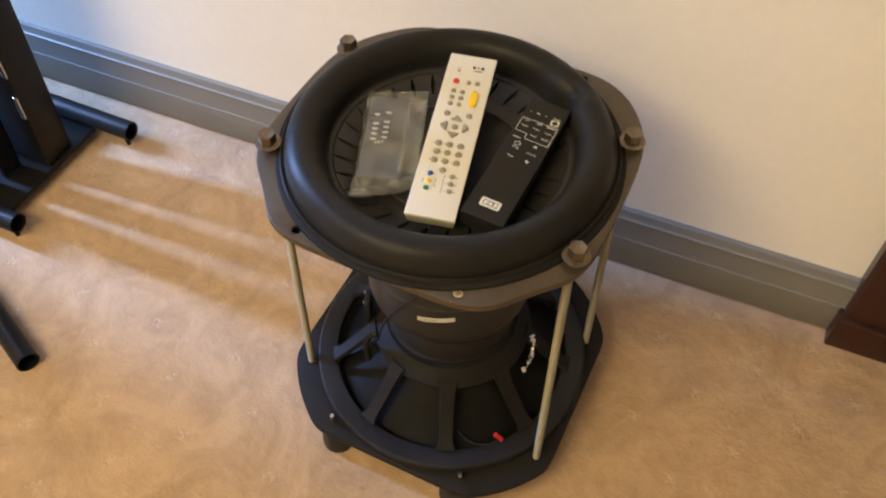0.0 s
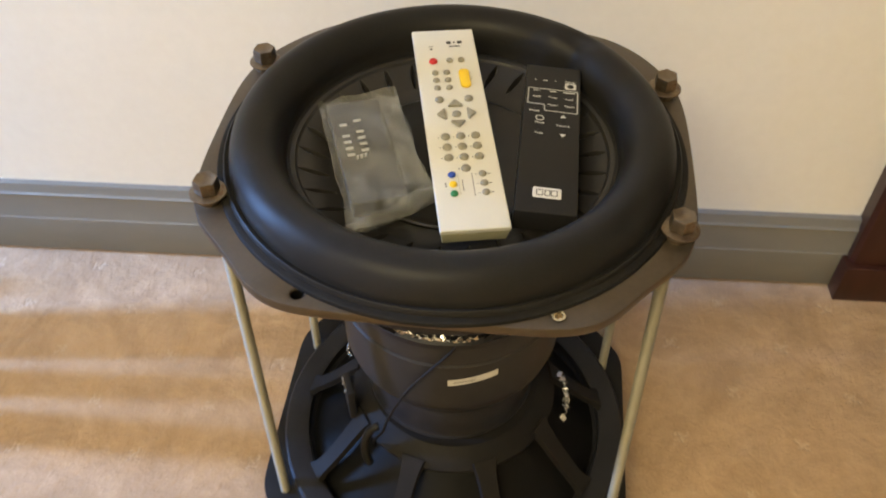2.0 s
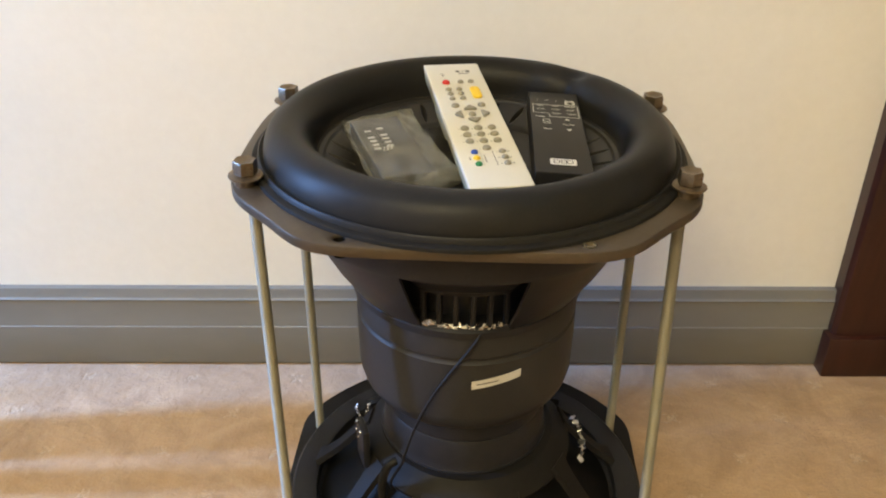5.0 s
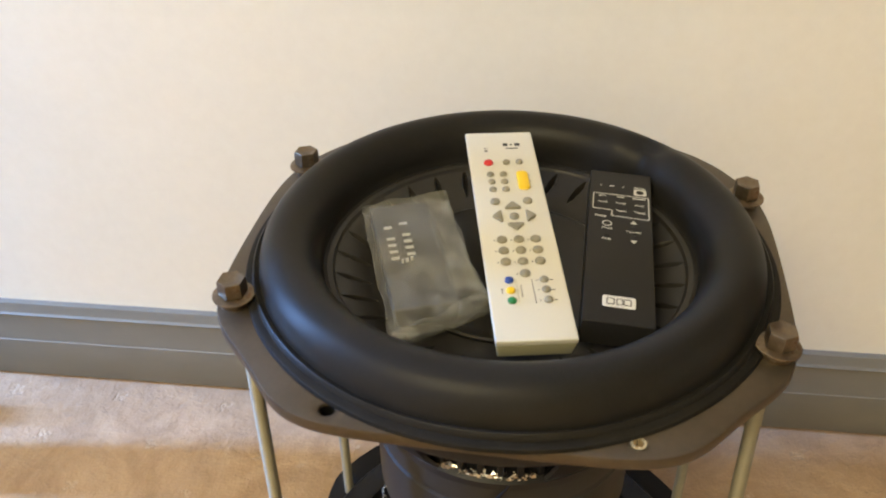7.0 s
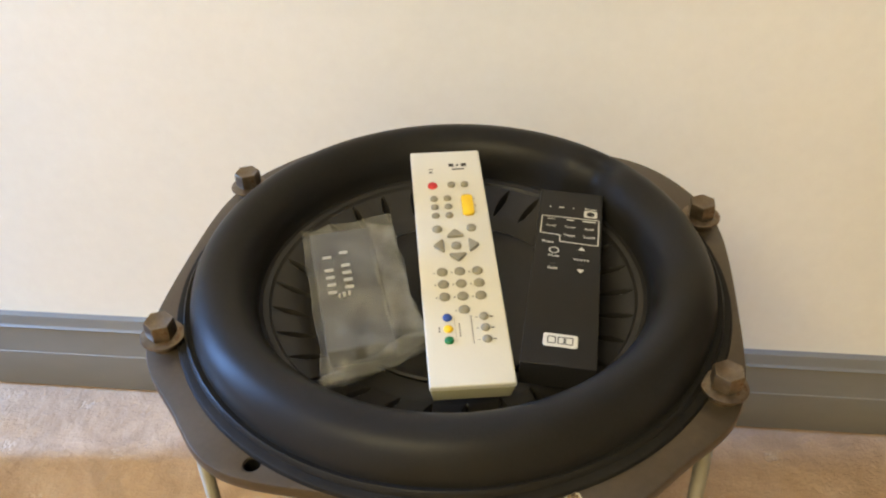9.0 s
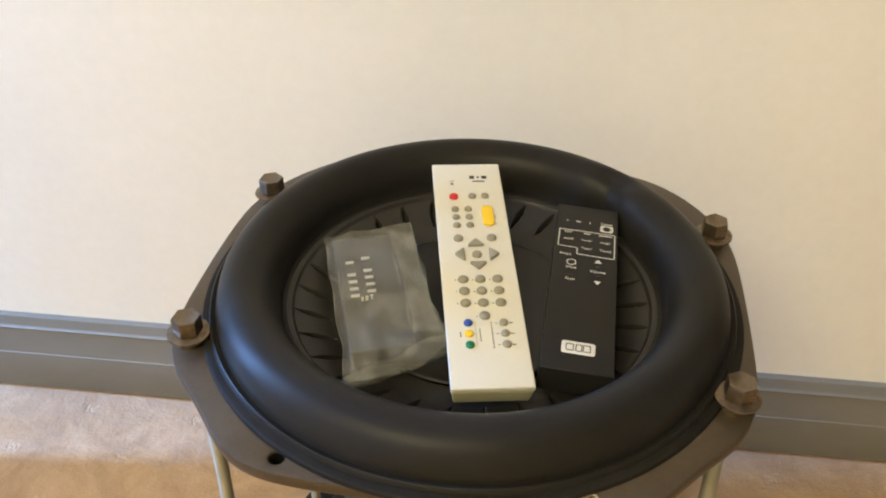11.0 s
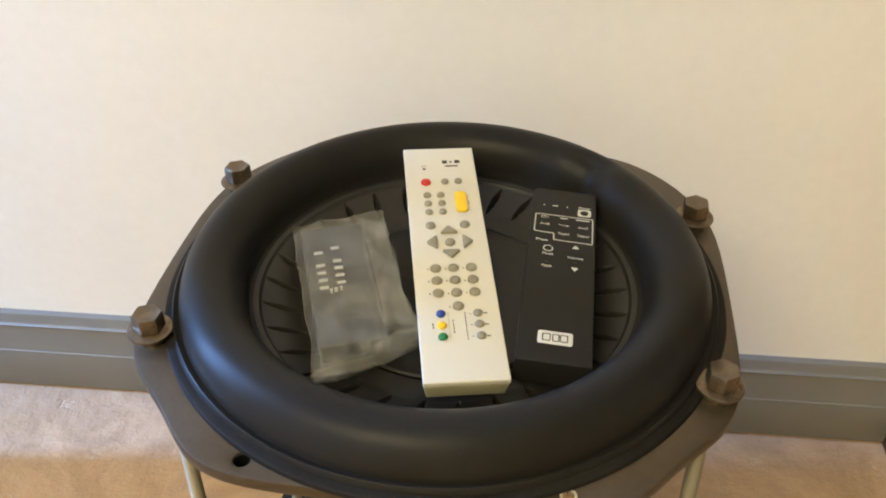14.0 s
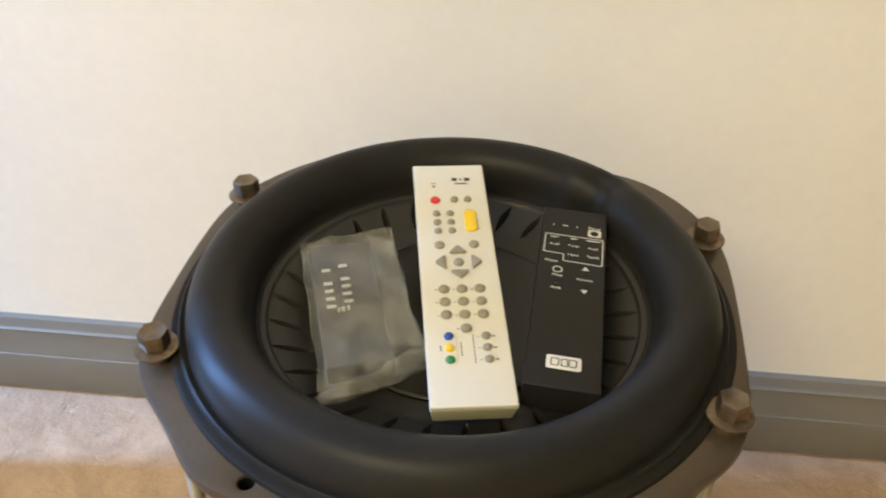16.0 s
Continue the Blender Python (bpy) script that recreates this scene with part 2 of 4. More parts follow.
def box(x0, x1, y0, y1, z0, z1, bevel=0.0, segs=2, bm=None):
    fresh = bmesh.new()
    bmesh.ops.create_cube(fresh, size=1)
    for v in fresh.verts:
        v.co = Vector((x0 + (v.co.x + 0.5) * (x1 - x0), y0 + (v.co.y + 0.5) * (y1 - y0), z0 + (v.co.z + 0.5) * (z1 - z0)))
    if bevel:
        bmesh.ops.bevel(fresh, geom=fresh.edges[:], offset=bevel, segments=segs, profile=0.5, affect="EDGES")
    return join(bm, fresh)


def join(bm, other):
    if bm is None:
        return other
    me = bpy.data.meshes.new("joined")
    other.to_mesh(me)
    other.free()
    bm.from_mesh(me)
    bpy.data.meshes.remove(me)
    return bm


def lathe(profile, segs=96, a0=0.0, a1=360.0, shape=None, closed=False):
    """Turns a profile of (radius, height) about z. shape(r, z, angle) may move each point."""
    bm = bmesh.new()
    full = abs(a1 - a0 - 360) < 1e-6
    n = segs if full else segs + 1
    rings = []
    for i in range(n):
        a = radians(a0 + (a1 - a0) * i / segs)
        ring = []
        for r, z in profile:
            rr, zz = shape(r, z, a) if shape else (r, z)
            ring.append(bm.verts.new((rr * math.cos(a), rr * math.sin(a), zz)))
        rings.append(ring)
    k = len(profile)
    for i in range(segs):
        a, b = rings[i], rings[(i + 1) % n]
        for j in range(k if closed else k - 1):
            bm.faces.new((a[j], b[j], b[(j + 1) % k], a[(j + 1) % k]))
    if closed and not full:
        bm.faces.new(rings[0])
        bm.faces.new(rings[-1][::-1])
    bmesh.ops.remove_doubles(bm, verts=bm.verts, dist=1e-6)
    return bm


def arc(cx, cz, rx, rz, a0, a1, n):
    return [(cx + rx * math.cos(radians(a0 + (a1 - a0) * i / n)), cz + rz * math.sin(radians(a0 + (a1 - a0) * i / n))) for i in range(n + 1)]


def tube(points, radius, segs=14, caps=True, hollow=0.0):
    """A round bar along points; hollow: the wall, for an open pipe."""
    bm = bmesh.new()
    pts = [Vector(p) for p in points]

    def skin(rad):
        rings, up = [], Vector((0.13, 0.21, 0.97)).normalized()
        for i, p in enumerate(pts):
            d = (pts[min(i + 1, len(pts) - 1)] - pts[max(i - 1, 0)]).normalized()
            s = d.cross(up)
            if s.length < 1e-4:
                s = d.cross(Vector((1, 0, 0)))
            s.normalize()
            t = s.cross(d)
            rings.append([bm.verts.new(p + rad * (s * math.cos(2 * math.pi * k / segs) + t * math.sin(2 * math.pi * k / segs))) for k in range(segs)])
        for a, b in zip(rings, rings[1:]):
            for k in range(segs):
                bm.faces.new((a[k], a[(k + 1) % segs], b[(k + 1) % segs], b[k]))
        return rings

    outer = skin(radius)
    if hollow:
        inner = skin(radius - hollow)
        for i in (0, -1):
            for k in range(segs):
                bm.faces.new((outer[i][k], outer[i][(k + 1) % segs], inner[i][(k + 1) % segs], inner[i][k]))
    elif caps:
        bm.faces.new(outer[0])
        bm.faces.new(outer[-1])
    return bm


def bezier(p0, p1, p2, p3, n=20):
    p0, p1, p2, p3 = (Vector(p) for p in (p0, p1, p2, p3))
    return [(1 - t) ** 3 * p0 + 3 * t * (1 - t) ** 2 * p1 + 3 * t * t * (1 - t) * p2 + t ** 3 * p3 for t in (i / n for i in range(n + 1))]


def plate(outline, z0, z1, holes=(), bevel=0.0):
    """A flat plate of that outline with holes through it."""
    bm = bmesh.new()
    edges = []
    for loop in (outline, *holes):
        vs = [bm.verts.new((x, y, z0)) for x, y in loop]
        edges += [bm.edges.new((a, b)) for a, b in zip(vs, vs[1:] + vs[:1])]
    bmesh.ops.triangle_fill(bm, use_beauty=True, use_dissolve=False, edges=edges)
    out = bmesh.ops.extrude_face_region(bm, geom=bm.faces[:])
    bmesh.ops.translate(bm, vec=(0, 0, z1 - z0), verts=[g for g in out["geom"] if isinstance(g, bmesh.types.BMVert)])
    bmesh.ops.recalc_face_normals(bm, faces=bm.faces)
    if bevel:
        rim = [e for e in bm.edges if len(e.link_faces) == 2 and e.calc_face_angle(0) > 1.2]
        bmesh.ops.bevel(bm, geom=rim, offset=bevel, segments=2, profile=0.5, affect="EDGES")
    return bm


def circle(x, y, r, n=20, a=0.0):
    return [(x + r * math.cos(a + 2 * math.pi * i / n), y + r * math.sin(a + 2 * math.pi * i / n)) for i in range(n)]


def rounded(w, h, r, cx=0.0, cy=0.0, n=5):
    pts = []
    for sx, sy, a in ((1, 1, 0), (-1, 1, 90), (-1, -1, 180), (1, -1, 270)):
        for i in range(n + 1):
            t = radians(a + 90 * i / n)
            pts.append((cx + sx * (w / 2 - r) + r * math.cos(t), cy + sy * (h / 2 - r) + r * math.sin(t)))
    return pts


def writing(text, size, x, y, z, thick=0.0001):
    """Letters in the built-in font as a mesh, centred at x, y."""
    cu = bpy.data.curves.new("letters", "FONT")
    cu.body, cu.size, cu.align_x, cu.align_y, cu.extrude = text, size, "CENTER", "CENTER", thick
    ob = bpy.data.objects.new("letters", cu)
    scene.collection.objects.link(ob)
    bpy.context.view_layer.update()
    me = bpy.data.meshes.new_from_object(ob.evaluated_get(bpy.context.evaluated_depsgraph_get()))
    bm = bmesh.new()
    bm.from_mesh(me)
    bmesh.ops.translate(bm, vec=(x, y, z), verts=bm.verts)
    bpy.data.objects.remove(ob)
    bpy.data.meshes.remove(me)
    bpy.data.curves.remove(cu)
    return bm


# ---- room ----
SLOPE = math.degrees(math.atan(0.0484))
ROOM = pose(0, 0.279, 0, 0, 0, SLOPE)   # along the skirting's face; y runs into the wall


def structure(name, bm, material, label, m=None, smooth=True):
    ob = part(name, bm, material, None, label, smooth=smooth)
    if m is not None:
        ob.matrix_world = m
    return tagged(ob, kind="structure")


def floor_sheet():
    bm = bmesh.new()
    bmesh.ops.create_grid(bm, x_segments=2, y_segments=2, size=1)
    for v in bm.verts:
        v.co = Vector((v.co.x * 2.75, -1.45 + v.co.y * 2.05, 0))
    return bm


structure("floor", floor_sheet(), CARPET, "beige cut-pile carpet with small woven sprigs")
structure("wall_north", box(-2.75, 2.75, 0.012, 0.17, -0.02, 2.5), WALL, "cream painted plaster wall above the grey skirting", ROOM, False)
structure("wall_east", box(2.62, 2.74, -3.6, 0.6, -0.02, 2.5), WALL, "cream painted plaster wall", None, False)
structure("wall_south", box(-2.75, 2.75, -3.55, -3.43, -0.02, 2.5), WALL, "cream painted plaster wall", None, False)


def added_west_wall():
    # unseen, added to bound the daylight: wide window south, open passage beside north wall
    bm = box(-1.50, -1.38, -3.6, -2.70, -0.02, 2.5)
    box(-1.50, -1.38, -1.66, -0.125, -0.02, 2.5, bm=bm)
    box(-1.50, -1.38, -2.70, -1.66, -0.02, 0.30, bm=bm)
    box(-1.50, -1.38, -2.70, -1.66, 2.0, 2.5, bm=bm)
    box(-1.50, -1.38, -0.125, 0.6, 2.1, 2.5, bm=bm)
    return bm


def added_alcove_wall():
    # unseen alcove, added to enclose the narrow daylight lamp
    bm = box(-2.24, -2.12, -0.62, -0.21, -0.02, 2.5)
    box(-2.24, -2.12, 0.03, 0.6, -0.02, 2.5, bm=bm)
    box(-2.24, -2.12, -0.21, 0.03, -0.02, 0.30, bm=bm)
    box(-2.24, -2.12, -0.21, 0.03, 2.0, 2.5, bm=bm)
    box(-2.12, -1.50, -0.62, -0.50, -0.02, 2.5, bm=bm)
    return bm


structure("added_wall_west", added_west_wall(), WALL, "unseen cream plaster wall with a window, added to block the daylight southwards", None, False)
structure("added_wall_alcove", added_alcove_wall(), WALL, "unseen cream plaster alcove wall with a narrow window, added round the daylight lamp", None, False)
structure("ceiling", box(-2.75, 2.75, -3.6, 0.6, 2.5, 2.6), CEIL, "white painted ceiling", None, False)


def skirting_profile():
    # from the floor up the face, over the ogee and steps to the wall
    pts = [(0.012, 0.0), (0.005, 0.0), (0.005, 0.0042), (0.0006, 0.0046), (0.0, 0.0054), (0.0, 0.0630), (0.0009, 0.0638), (0.0011, 0.0650), (0.0011, 0.1038),
           (-0.0002, 0.1046), (-0.0003, 0.1056), (0.0022, 0.1067), (0.0031, 0.1082), (0.0036, 0.1172), (0.0048, 0.1204), (0.0120, 0.1212)]
    bm = bmesh.new()
    rows = [[bm.verts.new((x, y, z)) for y, z in pts] for x in (-2.75, 2.75)]
    for j in range(len(pts) - 1):
        bm.faces.new((rows[0][j], rows[1][j], rows[1][j + 1], rows[0][j + 1]))
    bm.faces.new(rows[0])
    bm.faces.new(rows[1])
    return bm


structure("baseboard", skirting_profile(), SKIRT, "grey gloss painted moulded skirting board", ROOM)

def window(name, x, y, w, label):
    win = tagged(thing(name, pose(x, y, 0.30), label, "window"), kind="structure")
    for sy in (-1, 1):
        part("window_frame", box(-0.03, 0.03, sy * w / 2 - 0.02, sy * w / 2 + 0.02, 0, 1.7, 0.003), CEIL, win)
    part("window_frame", box(-0.03, 0.03, -w / 2 + 0.02, w / 2 - 0.02, 1.66, 1.7, 0.003), CEIL, win)
    part("window_sill", box(-0.05, 0.10, -w / 2 - 0.02, w / 2 + 0.02, -0.02, 0.0, 0.004), CEIL, win)


# both windows are out of view, added to go with the daylight lamps
window("added_window_1", -2.18, -0.09, 0.20, "unseen tall narrow white window, added for the striped daylight")
window("added_window_2", -1.44, -2.18, 1.04, "unseen wide white window, added for a weak daylight fill")

# unseen fitting with a glowing face, added as the warm light's source
lamp = thing("added_ceiling_light", pose(-0.60, -1.85, 2.40), "unseen square opal ceiling panel, added for the warm light", "ceiling light")
part("frame", box(-0.69, 0.69, -0.69, 0.69, 0.02, 0.10, 0.01), CEIL, lamp)
part("diffuser", box(-0.66, 0.66, -0.66, 0.66, 0.0, 0.02, 0.004), glow_material("warm_diffuser", WARM, 1.6), lamp)


# ---- dark timber door casing at the right ----
def casing():
    # stepped moulding, from the wall's side to the opening
    pts = [(0.014, 0.018), (0.014, -0.008), (0.019, -0.014), (0.034, -0.017), (0.110, -0.014), (0.118, -0.010), (0.126, -0.014), (0.150, -0.014), (0.150, 0.018)]
    bm = bmesh.new()
    rows = [[bm.verts.new((x, y, z)) for x, y in pts] for z in (0.060, 2.1)]
    for j in range(len(pts)):
        bm.faces.new((rows[0][j], rows[1][j], rows[1][(j + 1) % len(pts)], rows[0][(j + 1) % len(pts)]))
    bm.faces.new(rows[0])
    bm.faces.new(rows[1])
    return bm


door = tagged(thing("door_1", ROOM @ pose(0.4645, 0.0, 0), "dark mahogany door casing on plinth blocks beside the skirting", "door"), kind="structure")
part("casing", casing(), MAHOGANY, door)
part("plinth_block", box(0.008, 0.162, -0.024, 0.018, 0.0, 0.062, 0.003), MAHOGANY, door)
part("door_leaf", box(0.150, 0.95, 0.002, 0.018, 0.004, 2.08, 0.002), MAHOGANY, door)


# ---- speaker table ----
CY = 0.016
table = thing("speaker_side_table", pose(0, CY, 0), "side table made of two black woofers joined by four threaded rods", "side table")
BOLTS = [(-0.1720, -0.0808), (-0.1715, 0.0872), (0.1690, 0.0862), (0.1702, -0.0808)]
HOLES = [(-0.087, -0.164), (0.087, -0.164), (0.087, 0.164), (-0.087, 0.164)]
TOP = 0.4355
LEANING = pose(-0.0009, 0.0008, TOP + 0.0012, -0.5) @ Matrix.Scale(0.993, 4) @ pose(0, 0, -TOP)   # the rods are not quite level
LOW = pose(0.0035, -0.0045, 0)   # the lower woofer sits a little forward of the upper one


def flange_outline(r=0.2065, fx=0.188, fy=0.1775, n=240, waist=0.0, p=26):
    """A round frame cut by four flats, the corners eased; waist: how far the rim draws in between two lobes at the front."""
    pts = []
    for i in range(n):
        a = 2 * math.pi * i / n
        c, s = abs(math.cos(a)), abs(math.sin(a))
        side = fx + (0.004 if math.cos(a) < 0 else 0.0)
        rad = ((1 / r) ** p + (c / side) ** p + (s / fy) ** p) ** (-1 / p)
        if math.sin(a) < 0:
            rad -= waist * math.exp(-((math.degrees(math.atan2(s, c)) - 42) / 12) ** 2)
        elif math.cos(a) > 0:
            rad += 0.4 * waist * math.exp(-((math.degrees(a) - 46) / 13) ** 2)
        pts.append((rad * math.cos(a), rad * math.sin(a)))
    return pts


def drilled(extra=()):
    return [circle(x, y, 0.0046, 16) for x, y in HOLES] + [circle(0, 0, 0.150, 96)] + list(extra)


part("upper_frame", plate(flange_outline(waist=0.0085), TOP - 0.0092, TOP, drilled(), 0.0016), FRAME, table, "bronze-grey cast woofer frame with drilled lobes", LEANING)
part("gasket", lathe([(0.149, TOP), (0.149, TOP + 0.005), (0.1765, TOP + 0.0048), (0.1785, TOP + 0.0036), (0.1808, TOP + 0.0036), (0.1822, TOP + 0.0026), (0.1828, TOP + 0.0002)], 160), GASKET, table, "dusty black rubber gasket ring", LEANING)
roll = [(0.1775, TOP + 0.004), (0.1768, TOP + 0.0078), (0.1758, TOP + 0.0088), (0.1748, TOP + 0.0082), (0.1728, TOP + 0.0070)]
roll += arc(0.1518, TOP + 0.007, 0.0205, 0.0255, 0, 180, 26)
roll += [(0.1305, TOP + 0.003), (0.1295, TOP + 0.0005), (0.1270, TOP + 0.0005), (0.1262, TOP - 0.001)]
def dent(r, z, a):
    """The rubber gives way beside the black remote's far corner."""
    d = math.degrees(a) - 50
    w = math.exp(-(d / 5.5) ** 2)
    k = max(0.0, min(1.0, (0.158 - r) / 0.020))
    return r + 0.0075 * w * k, z - 0.0075 * w * max(0.0, 1 - abs(r - 0.146) / 0.016) + 0.0012 * math.exp(-((abs(d) - 10) / 4) ** 2) * k


part("surround", lathe(roll, 240, shape=dent), RUBBER, table, "thick black rubber half-roll surround", LEANING)


def pleat(r, z, a):
    """Slanted pleats round the cone's edge."""
    w = max(0.0, 1 - ((r - 0.1095) / 0.0120) ** 2)
    t = (a * 30 / (2 * math.pi) + (r - 0.11) * 9) % 1.0
    half = 0.004 + 0.095 * w
    slit = max(0.0, 1 - abs(t - 0.5) / half) ** 0.6 if w > 0 else 0.0
    return r, z - min(1.0, w * 1.5) * 0.0075 * slit


cone = [(0.1268, TOP + 0.0002), (0.1235, TOP - 0.0008), (0.1220, TOP - 0.0030)]
cone += [(0.1215 - 0.0016 * i, TOP - 0.0032 - 0.00062 * i) for i in range(16)]
cone += [(0.092, TOP - 0.0133), (0.086, TOP - 0.0138), (0.080, TOP - 0.0140)]
part("cone", lathe(cone, 1024, shape=pleat), CONE, table, "glossy black pleated cone edge", LEANING)
cap = [(0.0802, TOP - 0.0122), (0.0785, TOP - 0.0112), (0.077, TOP - 0.0122)] + [(0.077 * (1 - i / 8), TOP - 0.0124 - 0.007 * math.sin(i / 8 * math.pi / 2)) for i in range(1, 9)]
part("dust_cap", lathe(cap, 96), CONE, table, "dished glossy black dust cap", LEANING)

# one hole with a bright insert; added dark cups give the others their shade
part("hole_insert", lathe([(0.0046, TOP + 0.0006), (0.0031, TOP + 0.0006), (0.0031, TOP - 0.012), (0.0046, TOP - 0.012)], 20, closed=True), BRASS, table, "bright metal insert", LEANING @ pose(*HOLES[1], 0))


shade_cup = None
for k in (0, 2, 3):
    m = LEANING @ pose(*HOLES[k], 0)
    if shade_cup is None:
        shade_cup = part("hole_shade_cup", lathe([(0.0047, TOP - 0.0020), (0.0043, TOP - 0.0020), (0.0040, TOP - 0.0130), (0.0001, TOP - 0.0130), (0.0001, TOP - 0.0140), (0.0047, TOP - 0.0140)], 18), HOLE, table, "dark cup put in for the shade inside the hole", m)
    else:
        again(shade_cup, m)


def hex_head():
    bm = bmesh.new()
    r = 0.0096
    prof = [(0.0, 0.84), (0.50, 0.84), (0.72, 0.96), (0.93, 1.0), (1.0, 0.93), (1.0, 0.0), (0.0, 0.0)]
    rings = []
    for k in range(12):
        a = math.pi * k / 6
        side = 1.0 if k % 2 == 0 else math.cos(math.pi / 6)
        ring = []
        for f, h in prof:
            rr = f * r * (side if f > 0.9 else 0.94)
            z = 0.0108 * h - (0.0009 if (f == 1.0 and h > 0.5 and k % 2 == 0) else 0)
            ring.append(bm.verts.new((rr * math.cos(a), rr * math.sin(a), z)))
        rings.append(ring)
    for k in range(12):
        a, b = rings[k], rings[(k + 1) % 12]
        for j in range(len(prof) - 1):
            bm.faces.new((a[j], b[j], b[j + 1], a[j + 1]))
    bmesh.ops.remove_doubles(bm, verts=bm.verts, dist=1e-6)
    return bm


WASHER = [(0.006, 0.0), (0.0132, 0.0), (0.0139, 0.0008), (0.0137, 0.0018), (0.0105, 0.0028), (0.006, 0.0031)]
for k, (x, y) in enumerate(BOLTS):
    m = LEANING @ pose(x, y, TOP + 0.0095, random.uniform(-2, 2), random.uniform(-2, 2), random.uniform(0, 60))
    if k == 0:
        bolt = first_bolt = part("bolt", hex_head(), RUST, table, "rusty steel hexagon bolt", m)
        first_washer = part("washer", lathe(WASHER, 32), RUST, bolt, "rust-brown washer", pose(0, 0, -0.0034))
        first_spacer = part("nut", lathe([(0.0095, -0.0096), (0.0095, -0.0032), (0.004, -0.0032)], 24), RUST, bolt)
    else:
        bolt = again(first_bolt, m)
        again(first_washer, pose(0, 0, -0.0034), bolt)
        again(first_spacer, pose(0, 0, 0), bolt)


def thread(z0, z1, r=0.0049, pitch=0.00145):
    prof, z = [(0.0001, z0), (r, z0)], z0
    while z < z1:
        prof += [(r, z + pitch * 0.35), (r - 0.00055, z + pitch * 0.7), (r, z + pitch)]
        z += pitch
    return lathe(prof + [(0.0001, z)], 12)


BASE = 0.048
ROD_FOOT = [(-0.1612, -0.1056), (-0.1665, 0.0792), (0.1667, 0.0862), (0.1704, -0.1024)]
rod_mesh = None
for (x, y), (fx, fy) in zip(BOLTS, ROD_FOOT):
    up = LEANING @ Vector((x * 0.978, y, TOP - 0.0075)) - Vector((fx, fy, BASE - 0.006))
    m = Matrix.Translation((fx, fy, BASE - 0.006)) @ up.to_track_quat("Z", "Y").to_matrix().to_4x4()
    if rod_mesh is None:
        rod_mesh = part("threaded_rod", thread(0, up.length), ZINC, table, "pale zinc-plated threaded rod", m)
    else:
        again(rod_mesh, m)

# upper basket, seen from outside and below
part("upper_basket", lathe([(0.1560, TOP - 0.011), (0.1575, TOP - 0.015), (0.1570, 0.4020), (0.1545, 0.3965), (0.1450, 0.3945), (0.1420, 0.4020), (0.1425, TOP - 0.011)], 120, closed=True), BASKET, table, "black upper basket rim")
part("basket_shell", lathe([(0.1500, 0.402), (0.1420, 0.384), (0.1220, 0.346), (0.1065, 0.322), (0.1040, 0.322), (0.1190, 0.347), (0.1390, 0.385), (0.1460, 0.402)], 120, -70, 250, closed=True), BASKET, table, "black basket shell")
part("cone_back", lathe([(0.143, 0.416), (0.112, 0.386), (0.088, 0.360), (0.084, 0.352)], 72), BOOT, table, "dark underside of the cone")


def spoke(r0, z0, r1, z1, wide0, wide1, thick):
    """One tapered arm of a basket from the rim at r0 to the hub at r1, along x."""
    bm = bmesh.new()
    steps, rows = 7, []
    for i in range(steps + 1):
        t = i / steps
        r, z = r0 + (r1 - r0) * t, z0 + (z1 - z0) * (t ** 1.25)
        w = wide0 + (wide1 - wide0) * t
        flare = 0.010 * max(0, 1 - t / 0.2) ** 2 + 0.007 * max(0, (t - 0.75) / 0.25) ** 2
        w += flare
        rows.append([bm.verts.new((r + dx, s * w / 2, z + dz)) for s, dx, dz in ((-1, 0, 0), (-0.85, thick * 0.55, thick), (0.85, thick * 0.55, thick), (1, 0, 0))])
    for a, b in zip(rows, rows[1:]):
        for j in range(4):
            bm.faces.new((a[j], a[(j + 1) % 4], b[(j + 1) % 4], b[j]))
    bm.faces.new(rows[0])
    bm.faces.new(rows[-1])
    bmesh.ops.bevel(bm, geom=[e for e in bm.edges if len(e.link_faces) == 2 and e.calc_face_angle(0) > 0.6], offset=0.001, segments=1, affect="EDGES")
    return bm


first = None
for k in range(6):
    m = pose(0, 0, 0, 0, 0, 240 + 60 * k)
    if first is None:
        first = part("upper_spoke", spoke(0.1480, 0.412, 0.1045, 0.320, 0.034, 0.020, -0.005), BASKET, table, "", m)
    else:
        again(first, m)
part("upper_hub", lathe([(0.070, 0.322), (0.102, 0.322), (0.1055, 0.319), (0.1055, 0.313), (0.102, 0.311), (0.070, 0.311)], 96, closed=True), BASKET, table)
# vent grille at the front of the hub, under a closed panel
part("grille_panel", lathe([(0.1490, 0.402), (0.1270, 0.3800), (0.1062, 0.3592), (0.1030, 0.3592), (0.1240, 0.3805), (0.1455, 0.402)], 20, 249, 291, closed=True), BASKET, table)
part("grille_bar", lathe([(0.094, 0.353), (0.1025, 0.353), (0.1025, 0.358), (0.094, 0.358)], 14, 249, 291, closed=True), BASKET, table, "slotted black vent grille")
bar = None
for k in range(6):
    m = pose(0, 0, 0, 0, 0, 250 + 8.0 * k)
    if bar is None:
        bar = part("grille_slat", box(0.096, 0.102, -0.0021, 0.0021, 0.320, 0.354, 0.0008), BASKET, table, "", m)
    else:
        again(bar, m)
part("spider_wall", lathe([(0.084, 0.318), (0.084, 0.360)], 64), BOOT, table, "dark vent opening")
